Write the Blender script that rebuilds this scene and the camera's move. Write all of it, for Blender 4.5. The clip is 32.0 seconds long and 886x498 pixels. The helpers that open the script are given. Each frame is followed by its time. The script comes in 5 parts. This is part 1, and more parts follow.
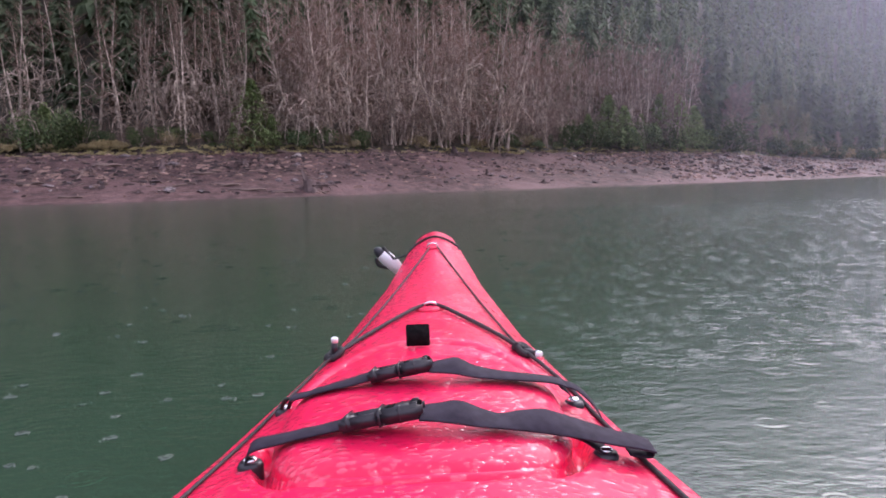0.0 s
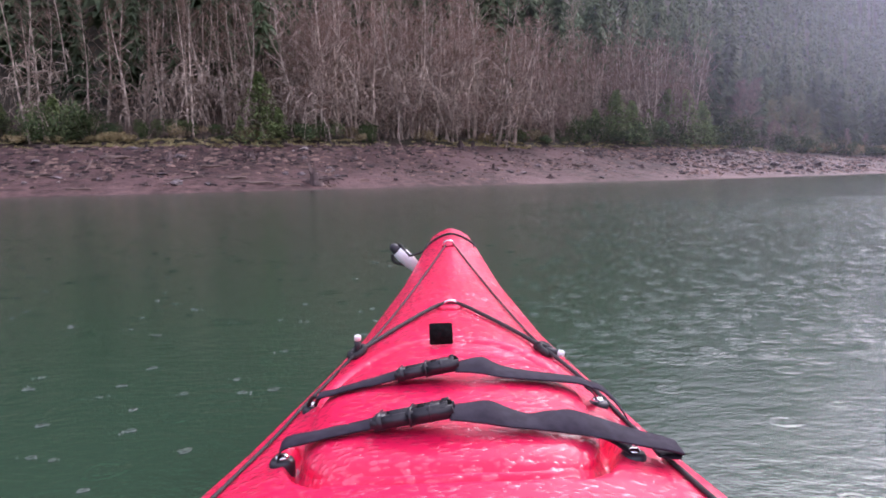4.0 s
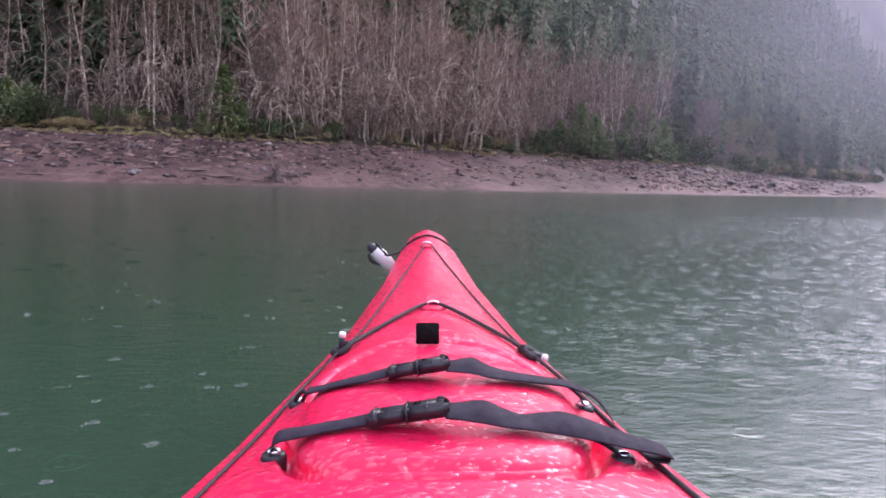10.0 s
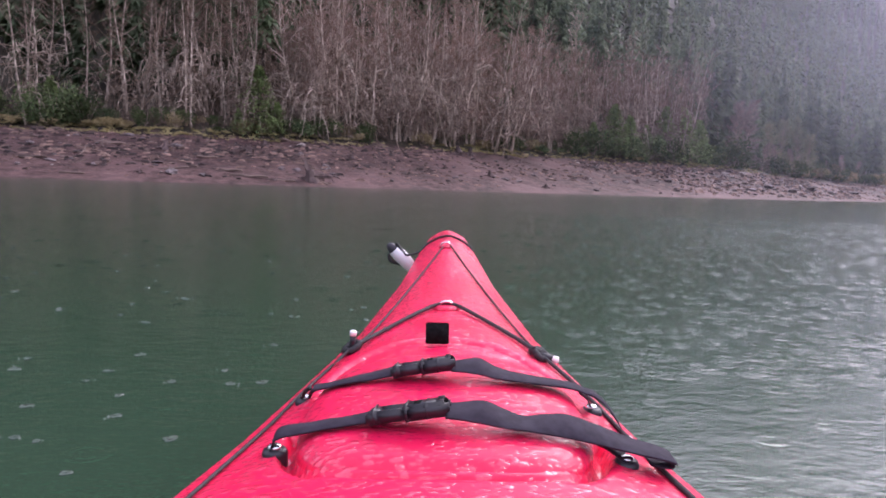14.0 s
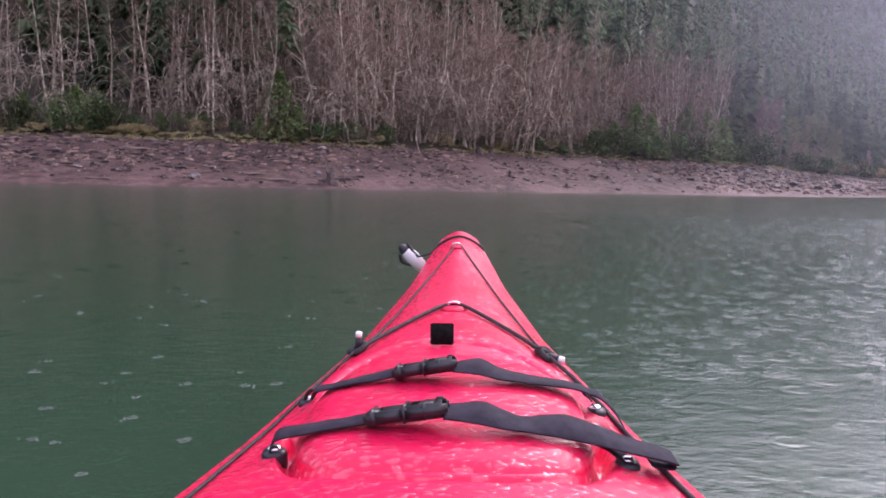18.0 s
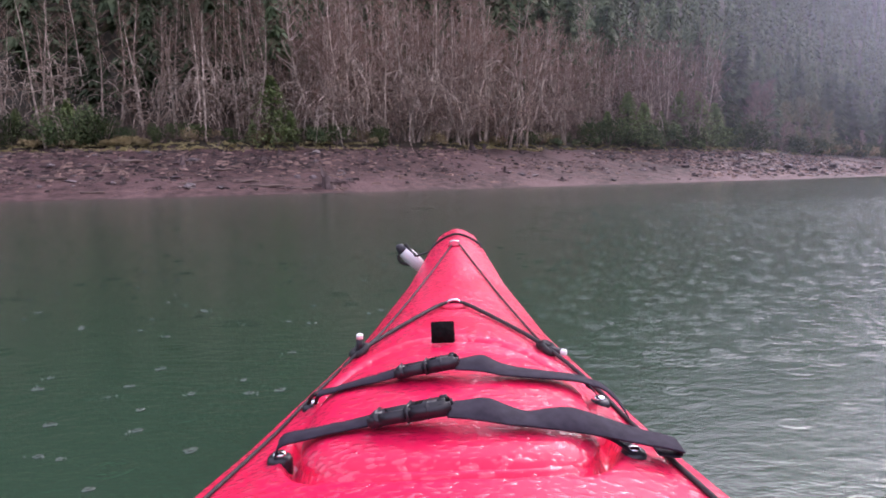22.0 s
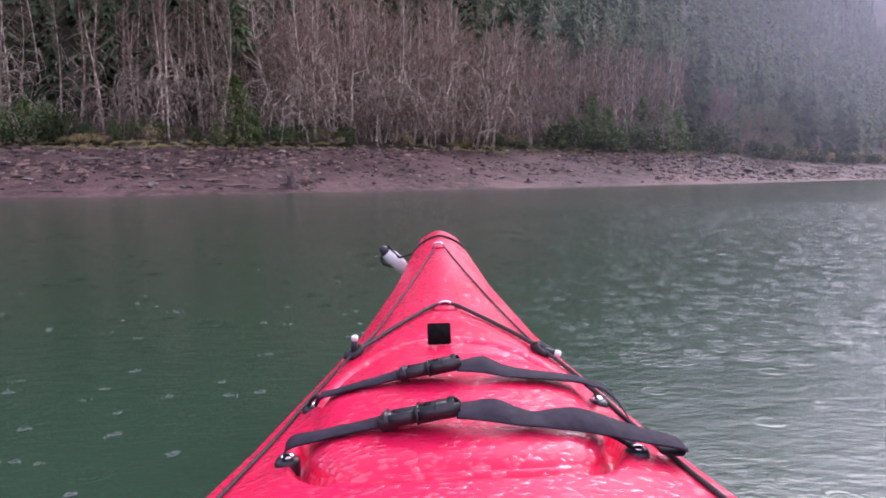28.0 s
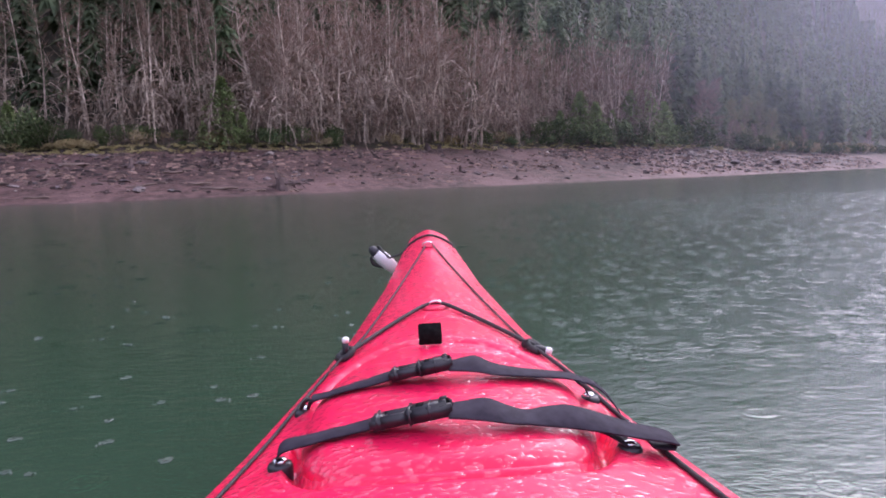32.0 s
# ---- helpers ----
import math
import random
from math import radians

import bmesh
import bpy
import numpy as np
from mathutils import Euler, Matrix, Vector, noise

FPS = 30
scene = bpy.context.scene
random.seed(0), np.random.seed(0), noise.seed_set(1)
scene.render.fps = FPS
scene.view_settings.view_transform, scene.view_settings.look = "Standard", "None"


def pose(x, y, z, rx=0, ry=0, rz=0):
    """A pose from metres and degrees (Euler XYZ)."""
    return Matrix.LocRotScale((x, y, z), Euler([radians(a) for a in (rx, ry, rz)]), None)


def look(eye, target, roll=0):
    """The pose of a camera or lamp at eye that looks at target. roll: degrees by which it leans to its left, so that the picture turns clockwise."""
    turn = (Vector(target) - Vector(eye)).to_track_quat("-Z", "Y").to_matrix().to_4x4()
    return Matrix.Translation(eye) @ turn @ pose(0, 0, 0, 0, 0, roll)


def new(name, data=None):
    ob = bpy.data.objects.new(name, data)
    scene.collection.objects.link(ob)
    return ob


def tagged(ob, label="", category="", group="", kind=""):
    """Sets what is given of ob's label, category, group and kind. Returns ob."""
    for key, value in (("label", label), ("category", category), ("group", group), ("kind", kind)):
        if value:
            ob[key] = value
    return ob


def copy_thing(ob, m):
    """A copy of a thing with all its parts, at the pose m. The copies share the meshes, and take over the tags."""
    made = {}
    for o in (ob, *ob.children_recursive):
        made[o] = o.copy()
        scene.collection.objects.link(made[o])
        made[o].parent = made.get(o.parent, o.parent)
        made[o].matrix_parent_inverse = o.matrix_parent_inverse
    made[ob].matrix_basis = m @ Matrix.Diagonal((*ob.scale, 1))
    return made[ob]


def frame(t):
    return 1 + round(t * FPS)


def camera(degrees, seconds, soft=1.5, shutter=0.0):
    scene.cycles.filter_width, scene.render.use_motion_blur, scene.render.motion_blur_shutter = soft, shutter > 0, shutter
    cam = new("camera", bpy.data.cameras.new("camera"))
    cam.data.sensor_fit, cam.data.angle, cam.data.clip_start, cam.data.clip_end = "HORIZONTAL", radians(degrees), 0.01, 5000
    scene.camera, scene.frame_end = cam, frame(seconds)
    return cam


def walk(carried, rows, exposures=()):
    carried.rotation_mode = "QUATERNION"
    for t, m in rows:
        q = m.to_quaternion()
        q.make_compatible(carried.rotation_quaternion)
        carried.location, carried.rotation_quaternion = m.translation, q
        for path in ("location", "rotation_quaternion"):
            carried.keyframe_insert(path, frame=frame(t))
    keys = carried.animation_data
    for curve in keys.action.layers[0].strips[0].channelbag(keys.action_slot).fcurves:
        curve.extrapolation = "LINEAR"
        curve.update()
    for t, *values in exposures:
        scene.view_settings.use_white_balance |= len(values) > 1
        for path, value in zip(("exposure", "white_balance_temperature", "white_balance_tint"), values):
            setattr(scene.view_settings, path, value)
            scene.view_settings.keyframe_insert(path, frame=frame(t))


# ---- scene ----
# the camera rides above the foredeck of a kayak and swings a little with it
cam = camera(64, 32.0, soft=1.8)
PATH = [
    (0, 0.0471, 0.0085, 0.5229, 85.045, 1.728, 1.411),
    (0.5, 0.0489, 0.0073, 0.5251, 84.888, -0.066, 3.449),
    (1, 0.0281, 0.0013, 0.5233, 84.801, -2.050, 3.997),
    (1.5, 0.0258, 0.0030, 0.5258, 84.735, -1.181, 2.250),
    (2, 0.0444, 0.0088, 0.5240, 84.614, 0.316, 1.676),
    (2.5, 0.0379, 0.0048, 0.5264, 84.648, -1.572, 3.071),
    (3, 0.0221, 0.0022, 0.5246, 84.681, -0.956, 2.704),
    (3.5, 0.0285, 0.0042, 0.5295, 84.531, 1.502, 1.007),
    (4, 0.0236, 0.0014, 0.5313, 84.591, 1.354, 1.917),
    (4.5, 0.0184, 0.0012, 0.5303, 84.613, 1.207, 1.216),
    (5, 0.0131, 0.0009, 0.5294, 84.635, 1.060, 0.514),
    (5.5, 0.0078, 0.0001, 0.5301, 84.690, 0.912, -0.440),
    (6, 0.0109, 0.0027, 0.5261, 84.534, -0.233, -0.077),
    (6.5, -0.0001, -0.0019, 0.5284, 84.653, -0.313, 0.693),
    (7, -0.0131, -0.0037, 0.5285, 84.613, 0.073, -0.380),
    (7.5, -0.0111, -0.0017, 0.5277, 84.730, -0.605, -1.631),
    (8, -0.0148, -0.0027, 0.5264, 84.762, -2.362, -0.879),
    (8.5, -0.0269, -0.0070, 0.5277, 84.855, -1.387, -0.521),
    (9, -0.0328, -0.0078, 0.5311, 84.834, -0.652, -1.767),
    (9.5, -0.0172, -0.0019, 0.5252, 84.836, -0.396, -2.315),
    (10, -0.0163, -0.0037, 0.5277, 84.866, -1.393, -1.021),
    (10.5, -0.0272, -0.0074, 0.5290, 84.916, -0.860, -0.812),
    (11, -0.0234, -0.0055, 0.5300, 84.843, -0.078, -1.815),
    (11.5, -0.0020, 0.0003, 0.5245, 84.830, 0.241, -1.170),
    (12, -0.0041, -0.0025, 0.5276, 84.896, -1.158, 0.178),
    (12.5, -0.0133, -0.0044, 0.5274, 84.844, -0.233, -0.103),
    (13, 0.0023, -0.0004, 0.5275, 84.812, 1.437, -0.931),
    (13.5, 0.0138, 0.0029, 0.5223, 84.946, -0.802, 0.392),
    (14, 0.0110, -0.0002, 0.5254, 84.926, -1.851, 1.530),
    (14.5, 0.0027, -0.0012, 0.5248, 84.918, -1.104, 1.077),
    (15, 0.0056, -0.0006, 0.5251, 84.897, -1.025, 1.132),
    (15.5, 0.0086, -0.0005, 0.5251, 84.871, -0.946, 1.631),
    (16, 0.0116, -0.0004, 0.5251, 84.845, -0.867, 2.129),
    (16.5, 0.0145, 0.0013, 0.5244, 84.805, -0.788, 1.747),
    (17, 0.0283, 0.0040, 0.5268, 84.944, 0.618, 0.886),
    (17.5, 0.0404, 0.0075, 0.5220, 84.786, -1.315, 2.188),
    (18, 0.0342, 0.0035, 0.5248, 84.975, -1.129, 3.185),
    (18.5, 0.0257, 0.0029, 0.5258, 84.906, 1.070, 1.979),
    (19, 0.0344, 0.0064, 0.5248, 84.754, 0.753, 1.182),
    (19.5, 0.0382, 0.0070, 0.5232, 84.649, -1.447, 2.152),
    (20, 0.0290, 0.0032, 0.5259, 84.734, -0.735, 2.809),
    (20.5, 0.0164, 0.0016, 0.5258, 84.718, -0.744, 1.724),
    (21, 0.0332, 0.0064, 0.5241, 84.789, 0.044, 1.018),
    (21.5, 0.0406, 0.0070, 0.5239, 84.709, -1.092, 2.355),
    (22, 0.0363, 0.0054, 0.5241, 84.852, 1.476, 2.836),
    (22.5, 0.0319, 0.0041, 0.5276, 84.820, 2.522, 1.509),
    (23, 0.0411, 0.0078, 0.5240, 84.787, 1.286, 1.412),
    (23.5, 0.0323, 0.0044, 0.5233, 84.839, -2.239, 2.530),
    (24, 0.0183, 0.0019, 0.5224, 84.924, -0.474, 2.250),
    (24.5, 0.0218, 0.0026, 0.5270, 84.806, 2.425, 0.537),
    (25, 0.0170, 0.0040, 0.5205, 84.790, -2.388, 0.802),
    (25.5, 0.0142, 0.0004, 0.5243, 84.876, -3.085, 1.721),
    (26, 0.0135, 0.0014, 0.5257, 84.832, -2.324, 0.696),
    (26.5, 0.0130, 0.0017, 0.5267, 84.792, -1.563, 0.304),
    (27, 0.0125, 0.0018, 0.5277, 84.753, -0.803, -0.089),
    (27.5, 0.0123, 0.0005, 0.5281, 84.703, -0.042, 1.208),
    (28, -0.0042, -0.0029, 0.5273, 84.877, 1.008, 0.147),
    (28.5, 0.0033, -0.0004, 0.5275, 84.819, 1.921, -1.069),
    (29, 0.0058, 0.0016, 0.5244, 84.791, -0.192, -0.349),
    (29.5, -0.0127, -0.0048, 0.5254, 84.996, -2.195, 0.514),
    (30, -0.0189, -0.0050, 0.5275, 84.844, -0.588, -0.576),
    (30.5, -0.0169, -0.0022, 0.5250, 84.806, -1.890, -1.488),
    (31, -0.0117, -0.0018, 0.5240, 84.897, -2.340, -0.768),
    (31.5, -0.0198, -0.0051, 0.5248, 84.911, -1.065, -0.163),
    (32, -0.0022, -0.0023, 0.5290, 84.724, 2.209, -0.737),
]

walk(cam, [(t, pose(x, y, z, rx, ry, rz)) for t, x, y, z, rx, ry, rz in PATH], exposures=[(0.0, 1.13, 5950, 24), (3.0, 1.18, 5920, 24), (8.0, 1.28, 5750, 23), (13.0, 1.17, 5880, 24), (17.0, 1.14, 5950, 25),
      (25.0, 1.10, 5940, 25), (28.0, 1.09, 5800, 25), (32.0, 1.10, 5750, 25)])

# ---------------------------------------------------------------- light
SUN_ELEV, SUN_AZ = radians(44), radians(42)
world = bpy.data.worlds.new("overcast_sky")
scene.world = world
world.use_nodes = True
wn, wl = world.node_tree.nodes, world.node_tree.links
sky = wn.new("ShaderNodeTexSky")
sky.sky_type = "NISHITA"
sky.sun_disc = False
sky.sun_elevation = SUN_ELEV
sky.sun_rotation = SUN_AZ
sky.air_density, sky.dust_density, sky.ozone_density = 1.0, 6.0, 1.0
cloud = wn.new("ShaderNodeMix")
cloud.data_type = "RGBA"
cloud.inputs[0].default_value = 0.62
cloud.inputs[7].default_value = (7.6, 7.4, 8.3, 1)
wl.new(sky.outputs[0], cloud.inputs[6])
wl.new(cloud.outputs[2], wn["Background"].inputs[0])
wn["Background"].inputs[1].default_value = 0.115

sun = new("sun", bpy.data.lights.new("sun", "SUN"))
sun.data.energy, sun.data.angle, sun.data.color = 0.7, radians(40), (1.0, 0.97, 0.93)
sun.matrix_world = look((60 * math.sin(SUN_AZ), 60 * math.cos(SUN_AZ), 60 * math.tan(SUN_ELEV)), (0, 0, 0))


# ---------------------------------------------------------------- materials
def material(name, c1, c2, scale=4.0, rough=0.8, detail=6.0, bump=0.0, bump_scale=None, c3=None, scale3=0.4,
             stretch=(1, 1, 1), spec=0.5, metal=0.0, coat=0.0, per_object=0.0):
    """Two tones mixed by fine noise, a third by large stains, with relief."""
    m = bpy.data.materials.new(name)
    m.use_nodes = True
    n, l = m.node_tree.nodes, m.node_tree.links
    b = n["Principled BSDF"]
    tc = n.new("ShaderNodeTexCoord")
    mp = n.new("ShaderNodeMapping")
    mp.inputs[3].default_value = stretch
    l.new(tc.outputs["Object"], mp.inputs[0])
    nz = n.new("ShaderNodeTexNoise")
    nz.inputs["Scale"].default_value, nz.inputs["Detail"].default_value = scale, detail
    l.new(mp.outputs[0], nz.inputs["Vector"])
    rp = n.new("ShaderNodeValToRGB")
    rp.color_ramp.elements[0].position, rp.color_ramp.elements[1].position = 0.36, 0.66
    rp.color_ramp.elements[0].color, rp.color_ramp.elements[1].color = (*c1, 1), (*c2, 1)
    l.new(nz.outputs[0], rp.inputs[0])
    out = rp.outputs[0]
    if c3:
        big = n.new("ShaderNodeTexNoise")
        big.inputs["Scale"].default_value, big.inputs["Detail"].default_value = scale3, 4.0
        l.new(tc.outputs["Object"], big.inputs["Vector"])
        r3 = n.new("ShaderNodeValToRGB")
        r3.color_ramp.elements[0].position, r3.color_ramp.elements[1].position = 0.45, 0.68
        l.new(big.outputs[0], r3.inputs[0])
        mx = n.new("ShaderNodeMix")
        mx.data_type = "RGBA"
        l.new(r3.outputs[0], mx.inputs[0])
        l.new(out, mx.inputs[6])
        mx.inputs[7].default_value = (*c3, 1)
        out = mx.outputs[2]
    if per_object:
        oi = n.new("ShaderNodeObjectInfo")
        mr = n.new("ShaderNodeMapRange")
        mr.inputs[3].default_value, mr.inputs[4].default_value = 1 - per_object, 1 + per_object
        l.new(oi.outputs["Random"], mr.inputs[0])
        hv = n.new("ShaderNodeHueSaturation")
        l.new(mr.outputs[0], hv.inputs["Value"])
        l.new(out, hv.inputs["Color"])
        out = hv.outputs[0]
    l.new(out, b.inputs["Base Color"])
    b.inputs["Roughness"].default_value = rough
    b.inputs["Specular IOR Level"].default_value = spec
    b.inputs["Metallic"].default_value = metal
    b.inputs["Coat Weight"].default_value = coat
    b.inputs["Coat Roughness"].default_value = 0.10
    if bump:
        bt = n.new("ShaderNodeTexNoise")
        bt.inputs["Scale"].default_value, bt.inputs["Detail"].default_value = bump_scale or scale * 3, 5.0
        l.new(mp.outputs[0], bt.inputs["Vector"])
        bp = n.new("ShaderNodeBump")
        bp.inputs["Strength"].default_value, bp.inputs["Distance"].default_value = 1.0, bump
        l.new(bt.outputs[0], bp.inputs["Height"])
        l.new(bp.outputs[0], b.inputs["Normal"])
    return m


MUD = material("lake_mud", (0.040, 0.0210, 0.0195), (0.128, 0.0740, 0.0660), 0.8, 0.75, 10, 0.14, 2.5, (0.165, 0.0970, 0.0920), 0.06, spec=0.2)
BARK = material("alder_bark", (0.165, 0.118, 0.088), (0.64, 0.520, 0.415), 3.0, 0.9, 6, 0.01, 12, stretch=(1, 1, 0.45), per_object=0.3)
LIMB = material("alder_limb", (0.20, 0.142, 0.112), (0.55, 0.435, 0.362), 2.0, 0.9, per_object=0.25)
GREY_LIMB = material("dead_limb", (0.11, 0.074, 0.054), (0.40, 0.30, 0.235), 2.0, 0.9, per_object=0.3)
TWIG = material("alder_twig", (0.135, 0.080, 0.058), (0.31, 0.198, 0.150), 1.2, 0.9, per_object=0.3)
GREY_TWIG = material("grey_twig", (0.076, 0.044, 0.029), (0.198, 0.121, 0.081), 1.2, 0.9, per_object=0.35)
RUSSET_TWIG = material("russet_twig", (0.20, 0.140, 0.115), (0.34, 0.245, 0.205), 1.2, 0.9, per_object=0.15)
OLIVE_TWIG = material("willow_twig", (0.17, 0.170, 0.085), (0.28, 0.27, 0.145), 1.2, 0.9, per_object=0.2)
FIR_BARK = material("fir_bark", (0.06, 0.045, 0.035), (0.16, 0.125, 0.10), 2.5, 0.95, 6, 0.02, 8, stretch=(1, 1, 0.3))
NEEDLE = material("conifer_needles", (0.050, 0.074, 0.040), (0.160, 0.195, 0.105), 0.35, 0.8, 5, c3=(0.105, 0.112, 0.062), scale3=0.06, per_object=0.35, spec=0.15)
YOUNG_NEEDLE = material("young_conifer_needles", (0.07, 0.115, 0.045), (0.17, 0.23, 0.10), 1.6, 0.7, 5, per_object=0.2)
BRIGHT_NEEDLE = material("light_conifer_needles", (0.16, 0.225, 0.080), (0.33, 0.40, 0.17), 1.6, 0.8, 5, per_object=0.2, spec=0.15)
SAPLING = material("sapling_bark", (0.064, 0.042, 0.032), (0.235, 0.163, 0.125), 1.5, 0.9)
LEAF = material("shrub_leaves", (0.028, 0.052, 0.018), (0.125, 0.15, 0.06), 1.5, 0.75, 5, per_object=0.35, spec=0.2)
DRY_LEAF = material("dry_leaves", (0.16, 0.12, 0.06), (0.42, 0.33, 0.17), 1.5, 0.8, 5, per_object=0.3)
FERN = material("withered_fern_fronds", (0.24, 0.185, 0.085), (0.46, 0.37, 0.19), 1.5, 0.8, 5, per_object=0.2)
DRY_GRASS = material("dry_grass", (0.24, 0.20, 0.07), (0.52, 0.44, 0.22), 0.6, 0.85, 5)
ROCK = material("shore_rock", (0.065, 0.05, 0.05), (0.19, 0.15, 0.145), 2.0, 0.8, 8, 0.03, 6, per_object=0.45)
PALE_ROCK = material("pale_rock", (0.22, 0.18, 0.16), (0.38, 0.32, 0.29), 2.0, 0.8, 8, 0.03, 6, per_object=0.2)
STUMP = material("weathered_stump", (0.055, 0.036, 0.034), (0.15, 0.105, 0.095), 2.5, 0.9, 6, 0.03, 9, stretch=(1, 1, 0.3), per_object=0.35)
DRIFT = material("driftwood", (0.095, 0.064, 0.054), (0.215, 0.152, 0.122), 2.0, 0.85, 6, 0.02, 9, stretch=(0.25, 1, 1), per_object=0.4)
BLACK = material("black_plastic", (0.018, 0.016, 0.020), (0.036, 0.032, 0.040), 30, 0.38, 4, 0.0004, 60)
RUBBER = material("black_foam", (0.006, 0.006, 0.006), (0.013, 0.013, 0.013), 200, 0.95, 4, 0.0006, 500, spec=0.1)
WEB = material("nylon_webbing", (0.024, 0.019, 0.029), (0.040, 0.033, 0.048), 90, 0.75, 4, spec=0.2)
CORD = material("shock_cord", (0.012, 0.011, 0.012), (0.042, 0.038, 0.040), 300, 0.7, 4, 0.0004, 500)
STEEL = material("stainless_steel", (0.80, 0.80, 0.81), (0.92, 0.92, 0.93), 60, 0.22, 3, metal=1.0)
WHITE = material("white_plastic", (0.90, 0.91, 0.89), (0.95, 0.95, 0.94), 25, 0.35, 4)


def wet_red():
    """Red moulded plastic under flat puddled drops and a thin film of rain."""
    m = material("wet_red_plastic", (0.74, 0.009, 0.064), (0.86, 0.014, 0.092), 9, 0.36, 5, c3=(0.80, 0.011, 0.078), scale3=2.5, coat=0.3, spec=0.3)
    n, l = m.node_tree.nodes, m.node_tree.links
    b = n["Principled BSDF"]
    tc0, tc = n.new("ShaderNodeTexCoord"), n.new("ShaderNodeMapping")
    tc.inputs[3].default_value = (0.62, 1.0, 1.0)
    l.new(tc0.outputs["Object"], tc.inputs[0])

    def noise_at(scale, detail, distortion=0.0):
        k = n.new("ShaderNodeTexNoise")
        k.inputs["Scale"].default_value, k.inputs["Detail"].default_value, k.inputs["Distortion"].default_value = scale, detail, distortion
        l.new(tc.outputs[0], k.inputs["Vector"])
        return k.outputs[0]

    def ranged(src, a, b_, c, d):
        k = n.new("ShaderNodeMapRange")
        k.interpolation_type = "SMOOTHSTEP"
        for i, v in enumerate((a, b_, c, d)):
            k.inputs[1 + i].default_value = v
        l.new(src, k.inputs[0])
        return k.outputs[0]

    def maths(op, x, y):
        k = n.new("ShaderNodeMath")
        k.operation = op
        k.inputs[2].default_value = 0.08
        for i, v in enumerate((x, y)):
            if isinstance(v, float):
                k.inputs[i].default_value = v
            else:
                l.new(v, k.inputs[i])
        return k.outputs[0]

    def cells(scale, size, warp):
        """Round drops: low domes of uneven size."""
        v = n.new("ShaderNodeTexVoronoi")
        v.inputs["Scale"].default_value = scale
        w = n.new("ShaderNodeVectorMath")
        w.operation = "MULTIPLY_ADD"
        w.inputs[1].default_value = (warp, warp, warp)
        k = n.new("ShaderNodeTexNoise")
        k.inputs["Scale"].default_value = scale * 0.7
        l.new(tc.outputs[0], k.inputs["Vector"])
        l.new(k.outputs["Color"], w.inputs[0]), l.new(tc.outputs[0], w.inputs[2])
        l.new(w.outputs[0], v.inputs["Vector"])
        return ranged(v.outputs["Distance"], 0.08, size, 1.0, 0.0)

    large, small = cells(105, 0.66, 0.012), cells(180, 0.62, 0.007)
    where = ranged(noise_at(9, 2.5), 0.34, 0.52, 0.62, 1.0)
    water = maths("MULTIPLY", maths("MAXIMUM", large, maths("MULTIPLY", small, 0.7)), where)
    height = maths("ADD", water, maths("MULTIPLY", noise_at(38, 2.0), 0.12))
    bp = n.new("ShaderNodeBump")
    bp.inputs["Strength"].default_value, bp.inputs["Distance"].default_value = 1.0, 0.0019
    l.new(height, bp.inputs["Height"])
    l.new(maths("MULTIPLY_ADD", ranged(water, 0.22, 0.50, 0.0, 1.0), 0.85), b.inputs["Coat Weight"])
    b.inputs["Coat Roughness"].default_value = 0.08
    b.inputs["Coat IOR"].default_value = 1.72
    l.new(bp.outputs[0], b.inputs["Coat Normal"])
    return m


RED = wet_red()


